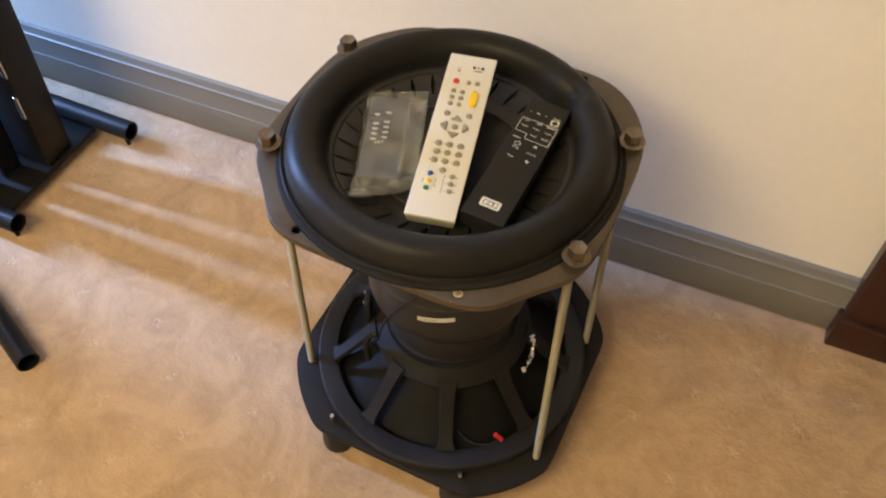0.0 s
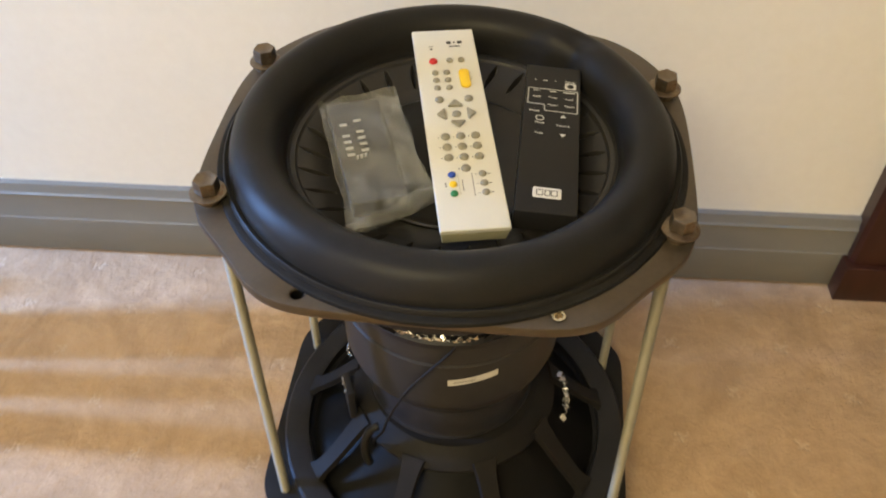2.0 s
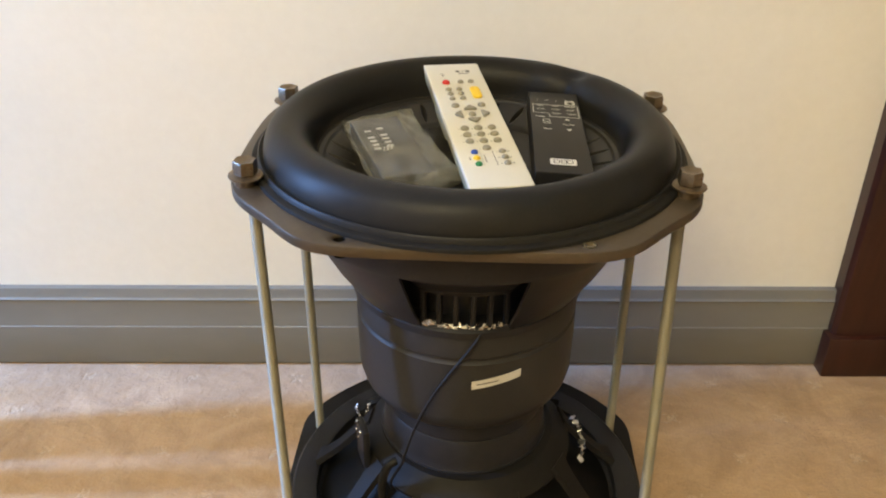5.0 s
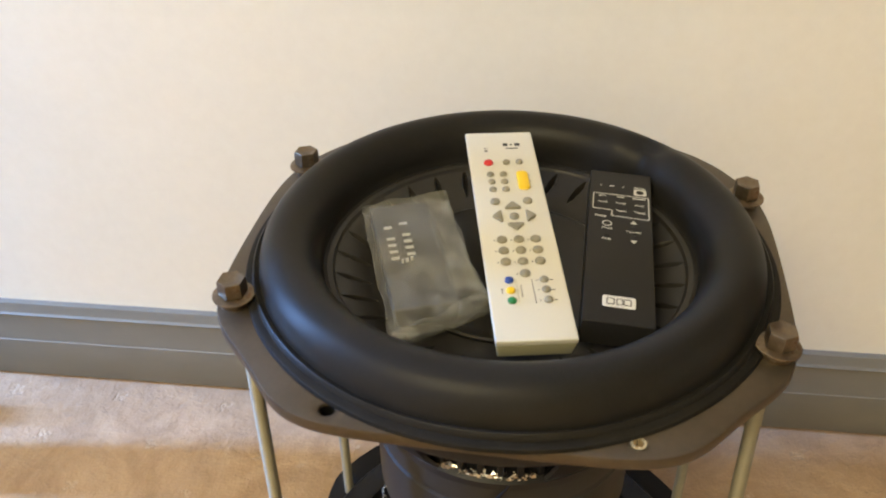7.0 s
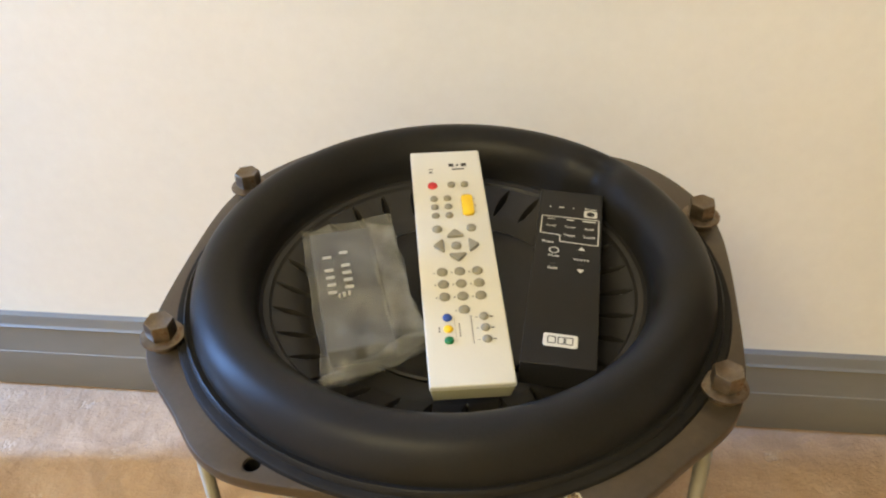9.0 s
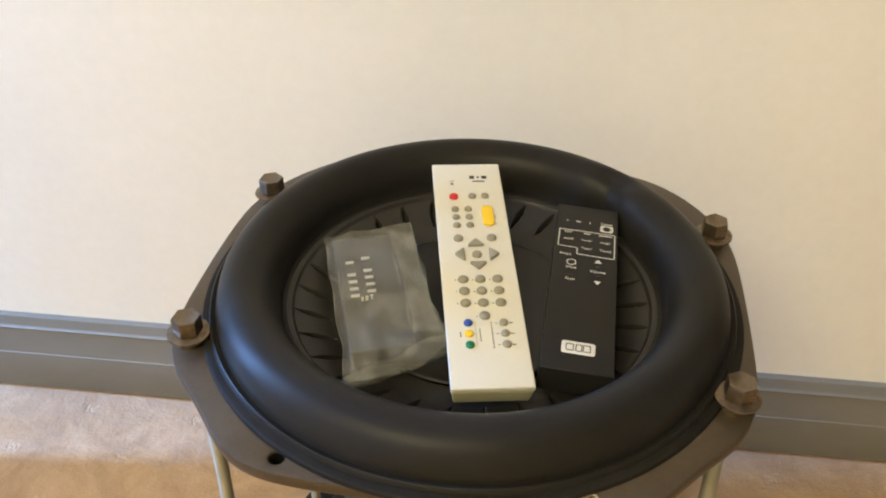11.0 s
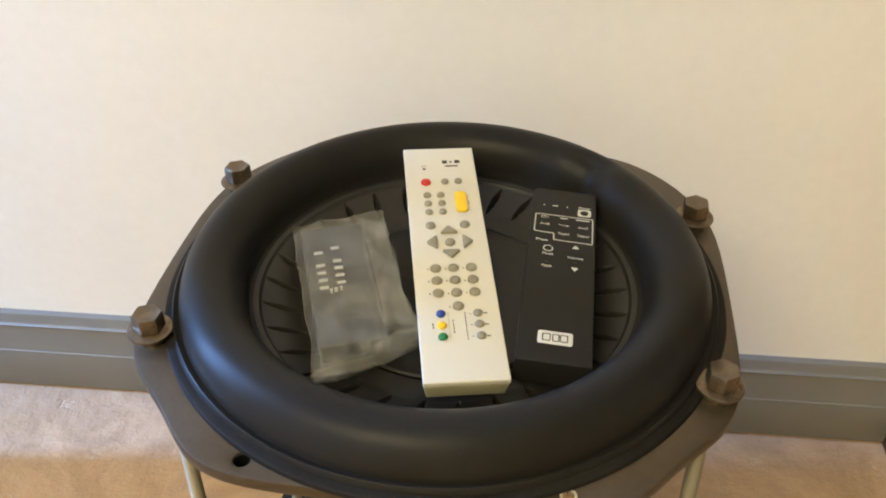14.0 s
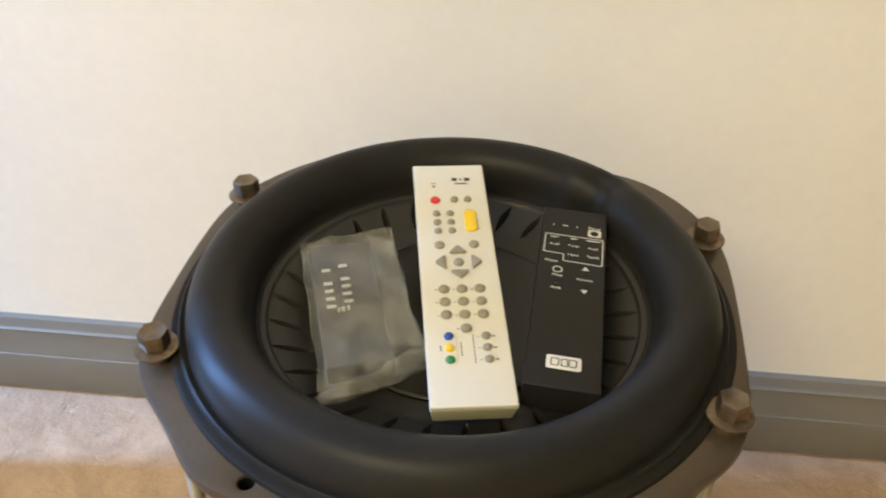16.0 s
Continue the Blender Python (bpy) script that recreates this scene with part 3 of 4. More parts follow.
# torn foil glittering round the hub
foil = bmesh.new()
rnd = random.Random(5)
for k in range(300):
    a = radians(rnd.choice((rnd.uniform(236, 302), rnd.uniform(238, 268), rnd.uniform(236, 302), rnd.uniform(308, 317))))
    r = 0.1020 + rnd.uniform(-0.003, 0.003)
    c = Vector((r * math.cos(a), r * math.sin(a), 0.3215 + rnd.uniform(0, 0.002)))
    d = Vector((-math.sin(a), math.cos(a), 0)) * rnd.uniform(0.0006, 0.0022)
    e = Vector((rnd.uniform(-1, 1), rnd.uniform(-1, 1), rnd.uniform(0.4, 1.6))).normalized() * rnd.uniform(0.0008, 0.0032)
    foil.faces.new([foil.verts.new(c + p) for p in (-d, d, d * 0.6 + e, -d * 0.8 + e * 0.8)])
tagged(part("torn_foil", foil, STEEL, table, "torn silver foil round the hub", smooth=False), kind="stuff")

# magnet boots, back to back
part("magnet_boot", lathe([(0.070, 0.313), (0.098, 0.313), (0.1010, 0.3115), (0.1020, 0.308), (0.1020, 0.2905), (0.1005, 0.2890), (0.1000, 0.2870), (0.1005, 0.2850), (0.1018, 0.2835), (0.1020, 0.275),
                            (0.1015, 0.226), (0.0985, 0.214), (0.0925, 0.2055), (0.082, 0.2035), (0.060, 0.203)], 96), BOOT, table, "dark rubber magnet boot with a moulded band")
part("lower_magnet", lathe([(0.060, 0.2035), (0.0760, 0.2035), (0.0785, 0.200), (0.0790, 0.178), (0.0775, 0.176), (0.0790, 0.174), (0.0800, 0.150), (0.0815, 0.1435), (0.0820, 0.1425), (0.070, 0.1425)], 96), BASKET, table, "black lower magnet")
part("seam_ring", lathe([(0.0818, 0.1425), (0.0832, 0.1420), (0.0832, 0.1405), (0.0815, 0.1400)], 96), BASKET, table, "thin seam ring")
part("lower_hub", lathe([(0.060, 0.1400), (0.0860, 0.1400), (0.0935, 0.1340), (0.1000, 0.1285), (0.1040, 0.1235), (0.1030, 0.1195), (0.094, 0.122), (0.060, 0.126)], 96), LOWFRAME, table, "black lower hub", LOW)


def strip_on_boot(z, a0, a1, tilt, h, r, push=0.0006):
    bm = bmesh.new()
    n, rows = 14, []
    for i in range(n + 1):
        a = radians(a0 + (a1 - a0) * i / n)
        zc = z + tilt * (i / n - 0.5)
        rows.append([bm.verts.new(((r + push + q) * math.cos(a), (r + push + q) * math.sin(a), zc + s * h / 2)) for s, q in ((-1, 0), (1, 0.0002))])
    for a, b in zip(rows, rows[1:]):
        bm.faces.new((a[0], b[0], b[1], a[1]))
    return bm


sticker = part("label", strip_on_boot(0.2662, 274.0, 298.5, 0.007, 0.0088, 0.1019), LABEL, table, "crooked white paper label")
part("print_bar", strip_on_boot(0.2650, 276.5, 287, 0.0027, 0.0012, 0.1021, 0.0007), INK, sticker, "printed line")
part("lead_wire", tube(bezier((0.014, -0.1045, 0.318), (0.000, -0.1080, 0.290), (-0.036, -0.1050, 0.255), (-0.054, -0.096, 0.165)) + bezier((-0.054, -0.096, 0.165), (-0.060, -0.094, 0.150), (-0.068, -0.092, 0.140), (-0.066, -0.085, 0.122), 8)[1:], 0.0013, 8), WIRE, table, "thin black lead wire")
part("cable_sleeve", tube(bezier((-0.060, -0.088, 0.160), (-0.073, -0.092, 0.160), (-0.078, -0.096, 0.130), (-0.070, -0.098, 0.108)), 0.0042, 12), WIRE, table)

# lower frame, ribs and rim
part("lower_frame", plate(flange_outline(0.2140, 0.1865, 0.186, p=70), BASE - 0.010, BASE, [circle(0, 0, 0.150, 96)], 0.0012), LOWFRAME, table, "black cast woofer frame lying face down", LOW)
part("lower_rim", lathe([(0.150, BASE - 0.002), (0.1830, BASE), (0.1825, BASE + 0.012), (0.1800, BASE + 0.0145), (0.1610, BASE + 0.0150), (0.1570, BASE + 0.0135), (0.1560, BASE + 0.004)], 128, closed=True), BASKET, table, "", LOW)
part("lower_cone", lathe([(0.153, 0.048), (0.118, 0.076), (0.088, 0.112), (0.070, 0.125)], 96), HOLE, table, "black back of the lower cone", LOW)
first = None
for k in range(9):
    m = LOW @ pose(0, 0, 0, 0, 0, 293 + 40 * k)
    if first is None:
        first = part("lower_spoke", spoke(0.1585, BASE + 0.014, 0.098, 0.1265, 0.0175, 0.020, 0.005), LOWFRAME, table, "", m)
    else:
        again(first, m)
stud = None
for x, y in HOLES:
    m = LOW @ pose(x * 1.06, y * 1.02, BASE)
    if stud is None:
        stud = part("foot_stud", lathe([(0.0001, 0.0145), (0.0026, 0.0145), (0.0032, 0.0135), (0.0032, 0.0)], 14), STEEL, table, "bright screw end", m)
        foot = part("foot", lathe([(0.0001, 0.0), (0.019, 0.0), (0.0215, 0.003), (0.0210, 0.016), (0.018, BASE - 0.010), (0.0001, BASE - 0.010)], 32), FOOT, table, "round black rubber foot", LOW @ pose(x, y * 1.03, 0))
    else:
        again(stud, m)
        again(foot, LOW @ pose(x, y * 1.03, 0))


def terminal(points, seed, size=1.0):
    """A bright braid of small solder tags along points."""
    pick = random.Random(seed)
    strip = part("terminal", tube(points, 0.0012 * size, 8), STEEL, table, "bright solder braid", LOW)
    n = len(points)
    for k in range(0, n, 2):
        p = Vector(points[k])
        m = Matrix.Translation(p) @ pose(0, 0, 0.001, pick.uniform(-50, 50), pick.uniform(-50, 50), pick.uniform(0, 180))
        part("solder_tag", box(-0.0030 * size, 0.0030 * size, -0.0022 * size, 0.0022 * size, -0.0006, 0.0006, 0.0003, 1), STEEL, strip, "", m)


terminal(bezier((0.108, 0.014, 0.133), (0.1165, 0.006, 0.127), (0.1185, -0.012, 0.121), (0.1140, -0.026, 0.115), 16), 3, 1.25)
terminal(bezier((-0.118, 0.040, 0.118), (-0.120, 0.034, 0.121), (-0.116, 0.026, 0.122), (-0.113, 0.022, 0.120), 8), 4, 0.6)
terminal(bezier((-0.104, 0.030, 0.128), (-0.102, 0.026, 0.130), (-0.103, 0.022, 0.130), (-0.105, 0.020, 0.127), 4), 9, 0.6)
block = part("terminal_block", box(-0.0035, 0.0035, -0.013, 0.013, -0.040, 0.004, 0.0012), BASKET, table, "black terminal block with bright lugs", LOW @ pose(-0.1005, -0.041, 0.160, 0, 0, 22))
for dy, dz in ((-0.008, 0.002), (0.006, 0.004), (0.0, -0.010), (0.009, -0.008)):
    part("lug", box(-0.0052, -0.0030, dy - 0.0016, dy + 0.0016, dz - 0.0012, dz + 0.0018, 0.0004, 1), STEEL, block)
part("red_sleeve", tube([(0.112, -0.108, 0.082), (0.117, -0.108, 0.079), (0.121, -0.107, 0.073)], 0.0031, 12), REDTAG, table, "red insulating sleeve", LOW)
part("lead_wire", tube(bezier((0.122, -0.107, 0.072), (0.100, -0.128, 0.066), (0.085, -0.128, 0.066), (0.066, -0.118, 0.070)), 0.0012, 8), WIRE, table, "", LOW)


# ---- remotes on the cone ----
def frame_of(tl, tr, bl, br):
    """A pose whose x runs across and y along a remote's top face."""
    tl, tr, bl, br = (Vector(p) for p in (tl, tr, bl, br))
    y = ((tl + tr) - (bl + br)).normalized()
    x = (tr + br) - (tl + bl)
    x = (x - y * x.dot(y)).normalized()
    z = x.cross(y)
    m = Matrix((x, y, z)).transposed().to_4x4()
    m.translation = (tl + tr + bl + br) / 4
    return m


ivory = thing("ivory_remote_control", frame_of((-0.0444, 0.1098, 0.4771), (0.0040, 0.1213, 0.4758), (0.0021, -0.0912, 0.4517), (0.0505, -0.0802, 0.4505)),
              "ivory plastic remote control with grey and coloured keys", "remote control")


def remote_shell(w, l, z0, z1, top_in, bevel):
    bm = box(-w / 2, w / 2, -l / 2, l / 2, z0, z1)
    for v in bm.verts:
        if v.co.z < (z0 + z1) / 2:
            v.co.x *= 1 - top_in
            v.co.y *= 1 - top_in * w / l
    bmesh.ops.bevel(bm, geom=bm.edges[:], offset=bevel, segments=3, profile=0.6, affect="EDGES")
    return bm


part("upper_shell", remote_shell(0.0502, 0.2095, -0.0042, 0.0, 0.0, 0.0012), IVORY, ivory)
part("lower_shell", remote_shell(0.0496, 0.2089, -0.0165, -0.0044, 0.08, 0.0012), IVORYLOW, ivory)
part("battery_hump", remote_shell(0.040, 0.060, -0.042, -0.0164, 0.25, 0.003), IVORYLOW, ivory, "", pose(0, 0.062, 0))


def dome(rx, ry, h, n=20):
    bm = bmesh.new()
    rows = [(1.0, 0.0), (0.99, 0.38), (0.90, 0.62), (0.70, 0.82), (0.40, 0.95), (0.0, 1.0)]
    rings = [[bm.verts.new((rx * f * math.cos(2 * math.pi * k / n), ry * f * math.sin(2 * math.pi * k / n), h * z)) for k in range(n)] for f, z in rows]
    for a, b in zip(rings, rings[1:]):
        for k in range(n):
            bm.faces.new((a[k], a[(k + 1) % n], b[(k + 1) % n], b[k]))
    bmesh.ops.remove_doubles(bm, verts=bm.verts, dist=1e-7)
    return bm


MM = 0.001
ROUND = [(1.9, 66.9), (11.3, 67.0)]
SMALL = [(-11.3, 53.0), (-2.0, 53.0), (-11.3, 44.5), (-2.0, 44.5), (-11.3, 36.0), (-2.0, 36.0)]
NUMS = [(-11.1 + 11.3 * c, -16.6 - 10.5 * r) for r in range(3) for c in range(3)] + [(0.1, -48.6)]
RIGHT = [(11.4, -54.6), (11.5, -63.3), (11.6, -72.1)]
MIDDLE = [(-11.3, 22.7), (11.5, 22.7), (0.1, 6.6)]


def keys(parent, spots, rx, ry, h, material):
    k0 = None
    for x, y in spots:
        m = pose(x * MM, y * MM, 0.0)
        if k0 is None:
            k0 = part("key", dome(rx * MM, ry * MM, h * MM), material, parent, "", m)
        else:
            again(k0, m)


keys(ivory, ROUND, 2.7, 2.7, 2.3, KEYGREY)
keys(ivory, SMALL, 2.7, 2.5, 2.3, KEYGREY)
keys(ivory, NUMS, 3.5, 3.2, 2.6, KEYGREY)
keys(ivory, RIGHT, 2.9, 2.7, 2.3, KEYGREY)
keys(ivory, MIDDLE, 3.4, 3.2, 2.5, KEYGREY)
part("power_key", dome(0.0034, 0.0032, 0.0026), KEYRED, ivory, "red power key", pose(-0.0113, 0.0666, 0))
part("blue_key", dome(0.0029, 0.0027, 0.0024), KEYBLUE, ivory, "blue key", pose(-0.0109, -0.0543, 0))
part("yellow_key", dome(0.0029, 0.0027, 0.0024), KEYYELLOW, ivory, "yellow key", pose(-0.0110, -0.0632, 0))
part("green_key", dome(0.0029, 0.0027, 0.0024), KEYGREEN, ivory, "green key", pose(-0.0111, -0.0719, 0))
part("volume_key", plate(rounded(0.0082, 0.0200, 0.0030), 0, 0.0024, (), 0.0008), KEYYELLOW, ivory, "long yellow rocker key", pose(0.0113, 0.0447, 0))


def wedge_key(a):
    """An arrow key: a rounded triangle pointing along angle a."""
    pts = []
    for c in ((0, 0.0042), (-0.0064, -0.0030), (0.0064, -0.0030)):
        pts.append(Vector(c))
    loop = []
    for i in range(3):
        p, q, s = pts[i], pts[i - 1], pts[(i + 1) % 3]
        d0, d1 = (q - p).normalized() * 0.0014, (s - p).normalized() * 0.0014
        loop += [p + d0, p + (d0 + d1) * 0.28, p + d1]
    t = radians(a)
    return plate([(v.x * math.cos(t) - v.y * math.sin(t), v.x * math.sin(t) + v.y * math.cos(t)) for v in loop], 0, 0.0025, (), 0.0008)


for (x, y), a in zip(((0.2, 17.3), (-11.2, 6.4), (11.4, 6.2), (0.3, -4.2)), (0, 90, 270, 180)):
    part("arrow_key", wedge_key(a), KEYGREY, ivory, "", pose(x * MM, y * MM, 0))


def bars(spots, material, parent, name="print_bar", z=0.00008):
    """Printed lines: x, y, width, height in millimetres."""
    for x, y, w, h in spots:
        part(name, box((x - w / 2) * MM, (x + w / 2) * MM, (y - h / 2) * MM, (y + h / 2) * MM, -0.0002, z), material, parent, smooth=False)


bars([(3.6, 88.8, 3.6, 3.4), (8.0, 88.8, 1.6, 1.8), (12.6, 88.8, 3.8, 3.4), (8.2, 84.2, 9.0, 1.3)], INK, ivory, "logo_shape")
bars([(-11.5, 81.6, 2.2, 1.8), (-11.5, 84.8, 3.6, 0.5), (11.4, 56.6, 4.0, 0.7)], INK, ivory)
bars([(x - 5.0, y, 0.8, 1.0) for x, y in NUMS], INK, ivory)
bars([(x - 4.6, y, 1.6, 0.4) for x, y in RIGHT] + [(x + 4.6, y, 2.4, 0.7) for x, y in RIGHT], INK, ivory)
bars([(3.6, -54.0 - 2.2 * k, 0.8, 1.2) for k in range(10)] + [(-4.0, -59.5 - 2.2 * k, 0.8, 1.3) for k in range(5)] + [(-16.2, -62.0, 0.9, 1.6), (-16.2, -64.4, 0.9, 1.6)], INK, ivory)
bars([(-6.6, -63.0, 0.25, 20.0)], KEYGREY, ivory)
bars([(16.6, 52.0, 0.5, 1.0), (16.6, 45.0, 0.5, 3.0), (16.6, 38.0, 0.5, 1.0)], KEYGREY, ivory)

black = thing("black_remote_control", frame_of((0.0530, 0.1043, 0.4552), (0.0965, 0.1073, 0.4532), (0.0515, -0.0702, 0.4562), (0.0950, -0.0672, 0.4542)),
              "slim black metal remote control with white printing", "remote control")
part("body", remote_shell(0.0445, 0.1755, -0.0185, 0.0, 0.0, 0.0008), REMBLACK, black)


def outline_strip(pts, w, material, parent, name):
    """A printed line of width w along a closed loop, in millimetres."""
    n = len(pts)
    c = [Vector(p) for p in pts]
    out, inn = [], []
    for i in range(n):
        d0, d1 = (c[i] - c[i - 1]).normalized(), (c[(i + 1) % n] - c[i]).normalized()
        nrm = Vector((d0.y + d1.y, -d0.x - d1.x))
        nrm = nrm.normalized() / max(0.5, math.sqrt((1 + d0.dot(d1)) / 2))
        out.append(tuple((c[i] + nrm * w / 2) * MM))
        inn.append(tuple((c[i] - nrm * w / 2) * MM))
    return part(name, plate(out, -0.0002, 0.00008, [inn]), material, parent, smooth=False)


outline_strip([(-18.8, 56.2), (-19.4, 55.4), (-19.4, 36.8), (-18.8, 36.0), (-6.6, 35.4), (-5.9, 34.6), (-5.9, 29.0), (-5.2, 28.2), (19.2, 27.3), (20.0, 28.1), (20.0, 55.0), (19.3, 56.0)][::-1], 0.75, PRINT, black, "printed_outline")
power = part("power_surround", plate([(x * MM, y * MM) for x, y in rounded(9.2, 8.2, 1.6, 14.0, 62.4)], -0.0002, 0.0001, [[(x * MM, y * MM) for x, y in circle(14.0, 62.4, 2.9, 24)]]), PRINT, black, "white block round a button", smooth=False)
part("button", dome(0.0019, 0.0019, 0.0004), REMBLACK, black, "", pose(0.0140, 0.0624, 0))
outline_strip(circle(-9.0, 18.2, 3.0, 28), 0.8, PRINT, black, "mute_ring")
part("arrow_up", plate([(x * MM, y * MM) for x, y in ((9.2 - 2.4, 20.6), (9.2 + 2.4, 20.6), (9.2, 24.4))], -0.0002, 0.0001), PRINT, black, smooth=False)
part("arrow_down", plate([(x * MM, y * MM) for x, y in ((9.3 - 2.4, 0.6), (9.3, -3.2), (9.3 + 2.4, 0.6))], -0.0002, 0.0001), PRINT, black, smooth=False)
for word, x, y, s in (("Power", 14.0, 68.3, 2.6), ("CD1", -13.0, 53.2, 2.5), ("Aux2", -12.6, 45.2, 2.5), ("Tuner", 0.4, 45.3, 2.5), ("Aux3", 13.5, 44.9, 2.5),
                      ("Tape1", 0.6, 35.6, 2.6), ("Tape2", 13.7, 35.5, 2.6), ("Mute", -8.9, 12.2, 2.8), ("Volume", 9.2, 10.6, 2.7), ("Fade", -9.0, -0.6, 2.8), ("Phase", -13.7, 26.6, 2.8)):
    part("lettering", writing(word, s * 1.25 * MM, x * MM, y * MM, 0.00012), PRINT, black, smooth=False)
bars([(0.2, 53.5, 5.0, 1.2), (13.2, 53.5, 9.5, 1.2), (-6.5, 67.7, 3.6, 1.2), (-14.5, 67.6, 0.8, 1.4), (1.8, 67.7, 0.8, 1.4)], PRINT, black)
bars([(x, y, 3.0, 1.2) for x, y in ((9.2, 16.2), (9.2, 5.2), (-9.0, 3.4))], GLOSSBLACK, black, "button", 0.0003)
badge = part("badge", plate([(x * MM, y * MM) for x, y in rounded(20.6, 10.8, 1.6, 0.0, -67.3)], -0.0002, 0.0003, (), 0.0001), PLATE, black, "pale rounded maker's badge")
for x, w in ((-5.2, 4.4), (0.4, 3.6), (5.2, 4.2)):
    outline_strip(rounded(w, 5.6, 0.5, x, -67.3, 3)[::-1], 0.7, INK, badge, "logo_shape").location.z = 0.0003

# small remote in a plastic bag
bagged = thing("bagged_remote_control", frame_of((-0.1086, 0.0378, 0.4518), (-0.0523, 0.0668, 0.4541), (-0.0577, -0.0952, 0.4518), (-0.0049, -0.0612, 0.4490)),
               "small grey remote control sealed in a crumpled clear plastic bag", "remote control")
inner = part("remote_body", remote_shell(0.043, 0.116, -0.0200, -0.0040, 0.05, 0.0022), BAGGREY, bagged, "grey plastic remote body", pose(-0.006, 0.0100, 0))
for y0 in (31.5, 18.0, 10.6, 3.2, -4.2):
    for x in (-12.0, -0.6):
        y = y0 + (x + 6.3) * 0.28
        part("key", box((x - 2.9) * MM, (x + 2.9) * MM, (y - 1.35) * MM, (y + 1.35) * MM, -0.0042, -0.0032, 0.0003, 1), BAGKEY, inner)
bars([(-8.0, -12.0, 1.4, 0.9), (-5.0, -11.4, 2.2, 0.9), (-1.6, -10.6, 1.6, 0.9)], BAGKEY, inner, "print_bar", -0.0036)


def bag_film():
    """A crumpled envelope: an upper sheet draped over the remote and a lower sheet, joined at the rim."""
    bm = bmesh.new()
    nx, ny, w, l = 64, 130, 0.0640, 0.1480
    top, low = [], []
    pick = random.Random(11)
    folds = []
    for k in range(34):
        a = pick.uniform(0, math.pi)
        folds.append((pick.uniform(-0.03, 0.03), pick.choice((pick.uniform(-0.07, 0.07), pick.uniform(-0.07, -0.03))), math.cos(a), math.sin(a), pick.uniform(0.002, 0.006), pick.uniform(0.0008, 0.0034)))
    for i in range(nx + 1):
        ta, la = [], []
        for j in range(ny + 1):
            u, v = i / nx - 0.5, j / ny - 0.5
            x, y = u * w, v * l
            x += 0.0022 * noise.noise((v * 6, 3.1, 0.0)) * abs(u) * 2
            y += 0.0035 * noise.noise((u * 5, 8.7, 0.0)) * abs(v) * 2
            y += 0.024 * (u + 0.5) * max(0.0, -v * 2) ** 1.5 + 0.003 * max(0.0, -u * 2) * max(0.0, -v * 2) ** 2 + 0.004
            x += 0.010 * max(0.0, -v * 2) ** 2 * (u + 0.5)
            ex = max(0.0, abs(x + 0.006) - 0.0205) / 0.0115
            ey = max(0.0, abs(y - 0.010) - 0.0570) / (0.0120 if y > 0.010 else 0.0150)
            fall = min(1.0, math.sqrt(ex * ex + ey * ey))
            z = -0.0026 - 0.0125 * fall ** 1.15
            ridge = abs(noise.noise((x * 75, y * 42, 1.3))) * 0.0024
            for px, py, c, sn, wd, amp in folds:
                d = abs((x - px) * c + (y - py) * sn)
                along = abs(-(x - px) * sn + (y - py) * c)
                ridge += amp * max(0.0, 1 - d / wd) * max(0.0, 1 - along / 0.045)
            z += ridge * (0.45 + 0.9 * fall) - 0.0006
            rim = min(min(i, nx - i) / 4, min(j, ny - j) / 4, 1.0)
            edge_z = -0.0140 + 0.0075 * max(0.0, v) * 2 + 0.0040 * noise.noise((x * 60, y * 60, 9.0))
            z = edge_z + (z - edge_z) * rim
            ta.append(bm.verts.new((x, y, max(z, -0.0185))))
            la.append(ta[-1] if rim == 0 else bm.verts.new((x, y, min(edge_z, -0.0205 + (1 - rim) * 0.004))))
        top.append(ta)
        low.append(la)
    for sheet in (top, low):
        for i in range(nx):
            for j in range(ny):
                quad = (sheet[i][j], sheet[i + 1][j], sheet[i + 1][j + 1], sheet[i][j + 1])
                if sheet is low and all(q is t for q, t in zip(quad, (top[i][j], top[i + 1][j], top[i + 1][j + 1], top[i][j + 1]))):
                    continue
                bm.faces.new(quad)
    rim = [top[0][j].co.copy() for j in range(ny + 1)] + [top[i][ny].co.copy() for i in range(1, nx + 1)]
    rim += [top[nx][j].co.copy() for j in range(ny - 1, -1, -1)] + [top[i][0].co.copy() for i in range(nx - 1, -1, -1)]
    return bm, rim


film_mesh, film_rim = bag_film()
bag = part("plastic_bag", film_mesh, FILM, bagged, "crumpled translucent plastic bag")


# a thin pale tube draws the highlight along the bag's joined edge
part("seam", tube(film_rim, 0.00032, 6, caps=False), HEM, bag, "thin pale line for the highlight along the bag's edge")


def fold_sheet(x0, x1, y0, y1, z, lift, seed, nx=14, ny=60):
    """A loose doubled layer of film with sharp creases."""
    bm = bmesh.new()
    rows = []
    for i in range(nx + 1):
        row = []
        for j in range(ny + 1):
            u, v = i / nx, j / ny
            x, y = x0 + (x1 - x0) * u, y0 + (y1 - y0) * v
            x += 0.0022 * noise.noise((v * 7 + seed, u * 2, 0.5)) + 0.010 * max(0.0, 0.35 - v) * u
            y += 0.0020 * noise.noise((u * 4, v * 5, seed))
            h = abs(noise.noise((u * 2.2, v * 6.0, seed + 4.0))) * 1.5 + 0.4 * abs(noise.noise((u * 7, v * 17, seed)))
            row.append(bm.verts.new((x, y, z + lift * h - 0.006 * u)))
        rows.append(row)
    for a, b in zip(rows, rows[1:]):
        for j in range(ny):
            bm.faces.new((a[j], b[j], b[j + 1], a[j + 1]))
    return bm


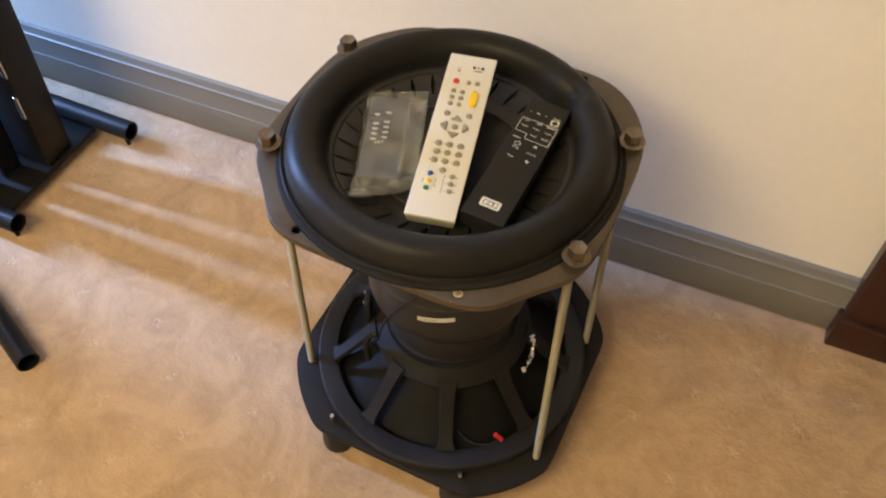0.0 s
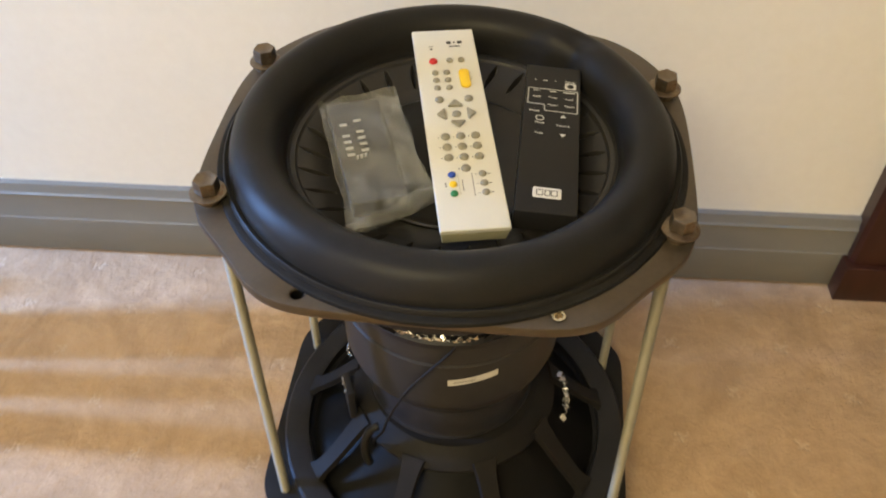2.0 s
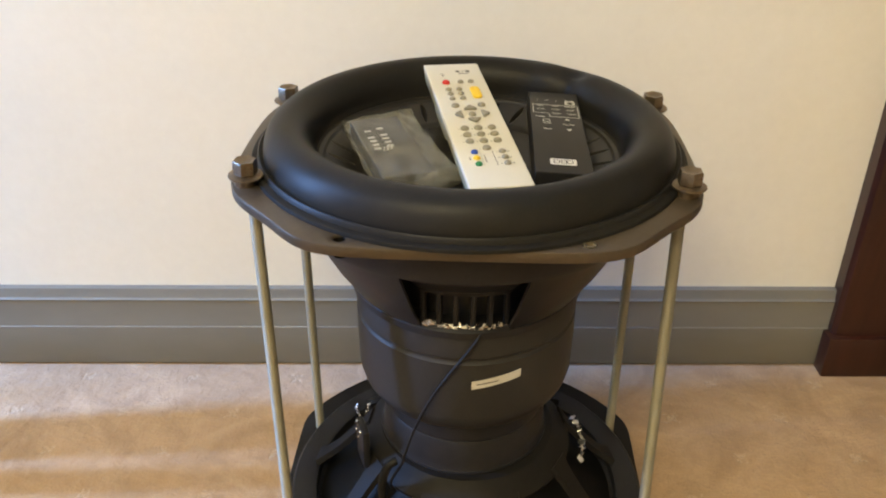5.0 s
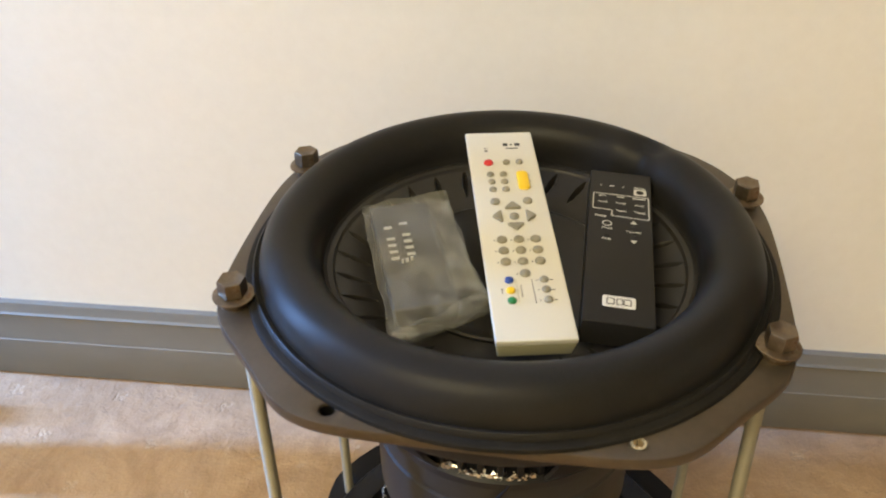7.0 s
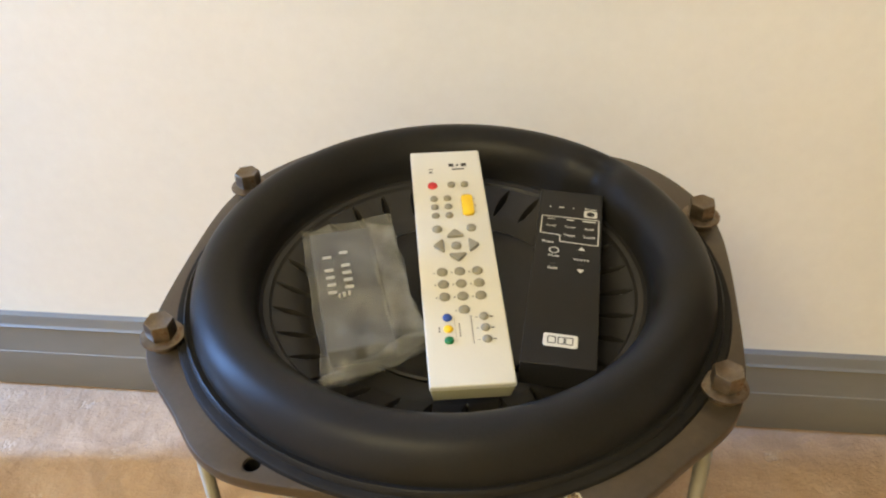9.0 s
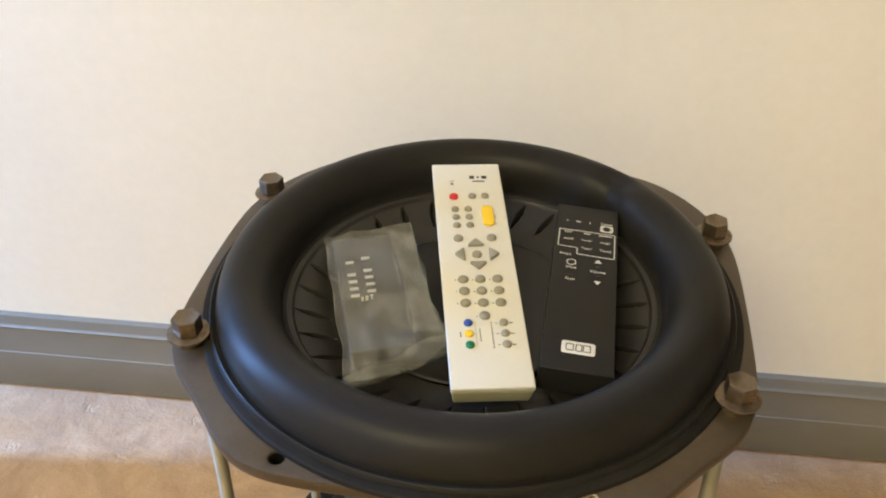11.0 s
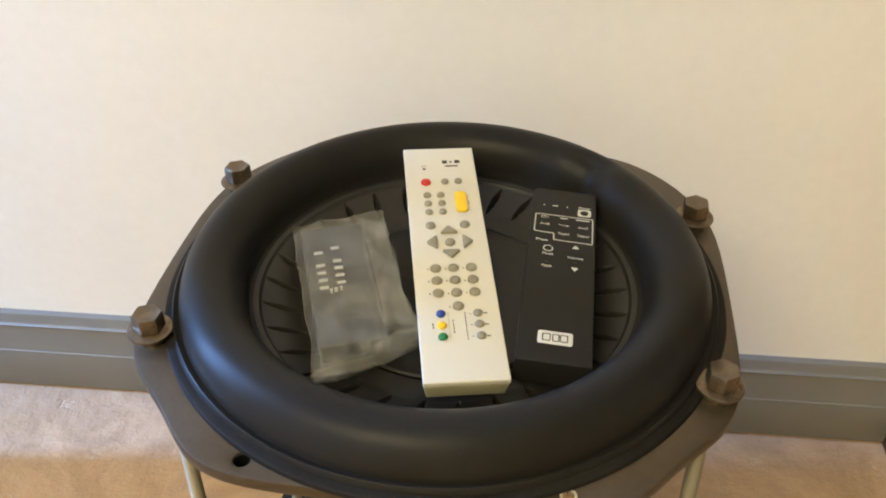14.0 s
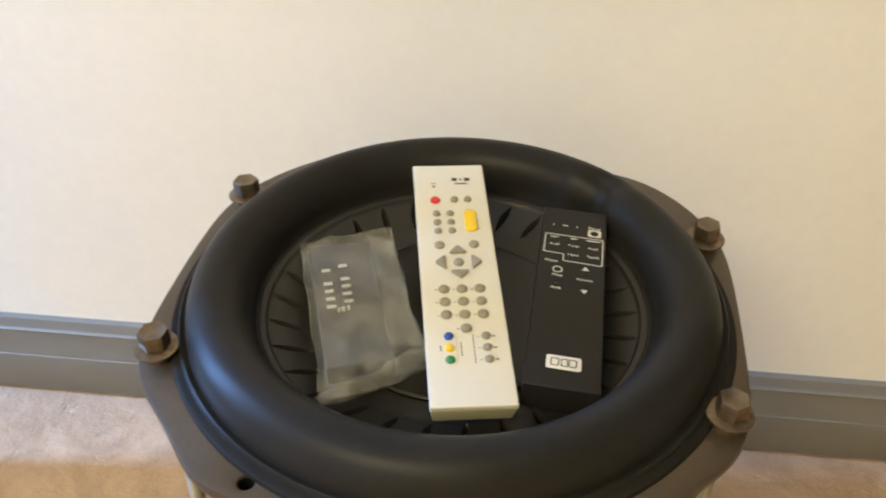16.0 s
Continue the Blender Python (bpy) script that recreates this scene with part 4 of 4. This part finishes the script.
for k in range(2):
    part("film_fold", fold_sheet(0.0125 + 0.002 * k, 0.0315 - 0.001 * k, -0.046 + 0.006 * k, 0.070 - 0.004 * k, -0.0016 + 0.0012 * k, 0.0014, 3.0 + 5 * k), HEM, bag, "doubled slack film beside the remote")


def hem_strip():
    """The gathered mouth of the bag, standing up a little."""
    bm = bmesh.new()
    n, rows = 60, []
    for i in range(n + 1):
        u = i / n
        x = -0.034 + 0.080 * u
        y = -0.0665 + 0.027 * u ** 1.3 + 0.0016 * noise.noise((u * 6, 2.0, 0.0))
        rise = 0.0085 + 0.0060 * abs(noise.noise((u * 5, 7.0, 1.0))) + 0.003 * math.sin(math.pi * u)
        lean = 0.0030 + 0.0030 * noise.noise((u * 4, 1.0, 6.0))
        z = -0.0165 + 0.0012 * noise.noise((u * 9, 0.0, 3.0)) + 0.006 * u
        rows.append([bm.verts.new((x - 0.001 * q, y + lean * q, z + rise * (q - 0.35 * q * q))) for q in (0.0, 0.35, 0.7, 1.0)])
    crest = [r[-1].co.copy() for r in rows]
    for a, b in zip(rows, rows[1:]):
        for j in range(3):
            bm.faces.new((a[j], b[j], b[j + 1], a[j + 1]))
    return join(bm, tube(crest, 0.0006, 6))


for k in range(3):
    part("film_hem", hem_strip(), HEM, bag, "gathered mouth of the bag", pose(0.0006 * k, 0.0011 * k, 0.0003 * k, 5 * k, 0, 1.2 * k))


# ---- black equipment stand ----
stand = thing("equipment_stand", pose(-0.750, 0.046, 0), "black steel equipment stand on open tubular feet", "stand")
LEAN = pose(0, 0, 0.026, 0, 4, 0)   # the uprights lean out a little
part("base_plate", box(-0.42, 0.0, -0.112, 0.108, 0.018, 0.026, 0.001), BLACKPAINT, stand)
part("column", box(-0.080, -0.006, 0.000, 0.058, -0.003, 1.12, 0.006), BLACKPAINT, stand, "tall broad black column", LEAN)
part("side_panel", box(-0.064, -0.050, -0.052, -0.016, 0.0, 1.12, 0.002), GLOSSBLACK, stand, "glossy black upright panel", LEAN)
part("side_panel", box(-0.070, -0.056, -0.106, -0.066, 0.0, 1.12, 0.002), GLOSSBLACK, stand, "glossy black upright panel", LEAN)
for y in (0.012, -0.066):
    part("side_panel", box(-0.30, -0.004, -0.004, 0.004, 0.0, 1.10, 0.002), GLOSSBLACK, stand, "glossy black side panel", LEAN @ pose(-0.072, y, 0, 0, 0, 8))
part("shelf", box(-0.38, 0.10, -0.12, 0.13, 1.135, 1.165, 0.004), BLACKPAINT, stand)
for x0, x, y in ((-0.40, 0.072, 0.120), (-0.40, 0.040, -0.120)):
    t = part("foot_tube", tube([(x0, y - 0.012, 0.036), (x, y, 0.036)], 0.0165, 28, hollow=0.0018), BLACKPAINT, stand, "open-ended black tube foot")
    part("levelling_peg", tube([(x - 0.020, y - 0.002, 0.021), (x - 0.016, y - 0.002, 0.0)], 0.0035, 10), BLACKPAINT, t)
for k in range(5):
    part("trim_strip", box(-0.014, -0.005, -0.0035, -0.0002, 0.115 + 0.085 * k, 0.160 + 0.085 * k, 0.001), STEEL, stand, "bright metal trim strip", LEAN)

leg = thing("curved_stand_leg", pose(-0.5213, -0.258, 0), "curved black tubular leg of a floor stand", "stand")
part("leg_tube", tube(bezier((-0.36, 0.150, 0.0175), (-0.22, 0.088, 0.0175), (-0.11, 0.042, 0.0175), (-0.013, 0.003, 0.0175), 24), 0.0165, 28, hollow=0.0018), BLACKPAINT, leg, "open-ended black tube")
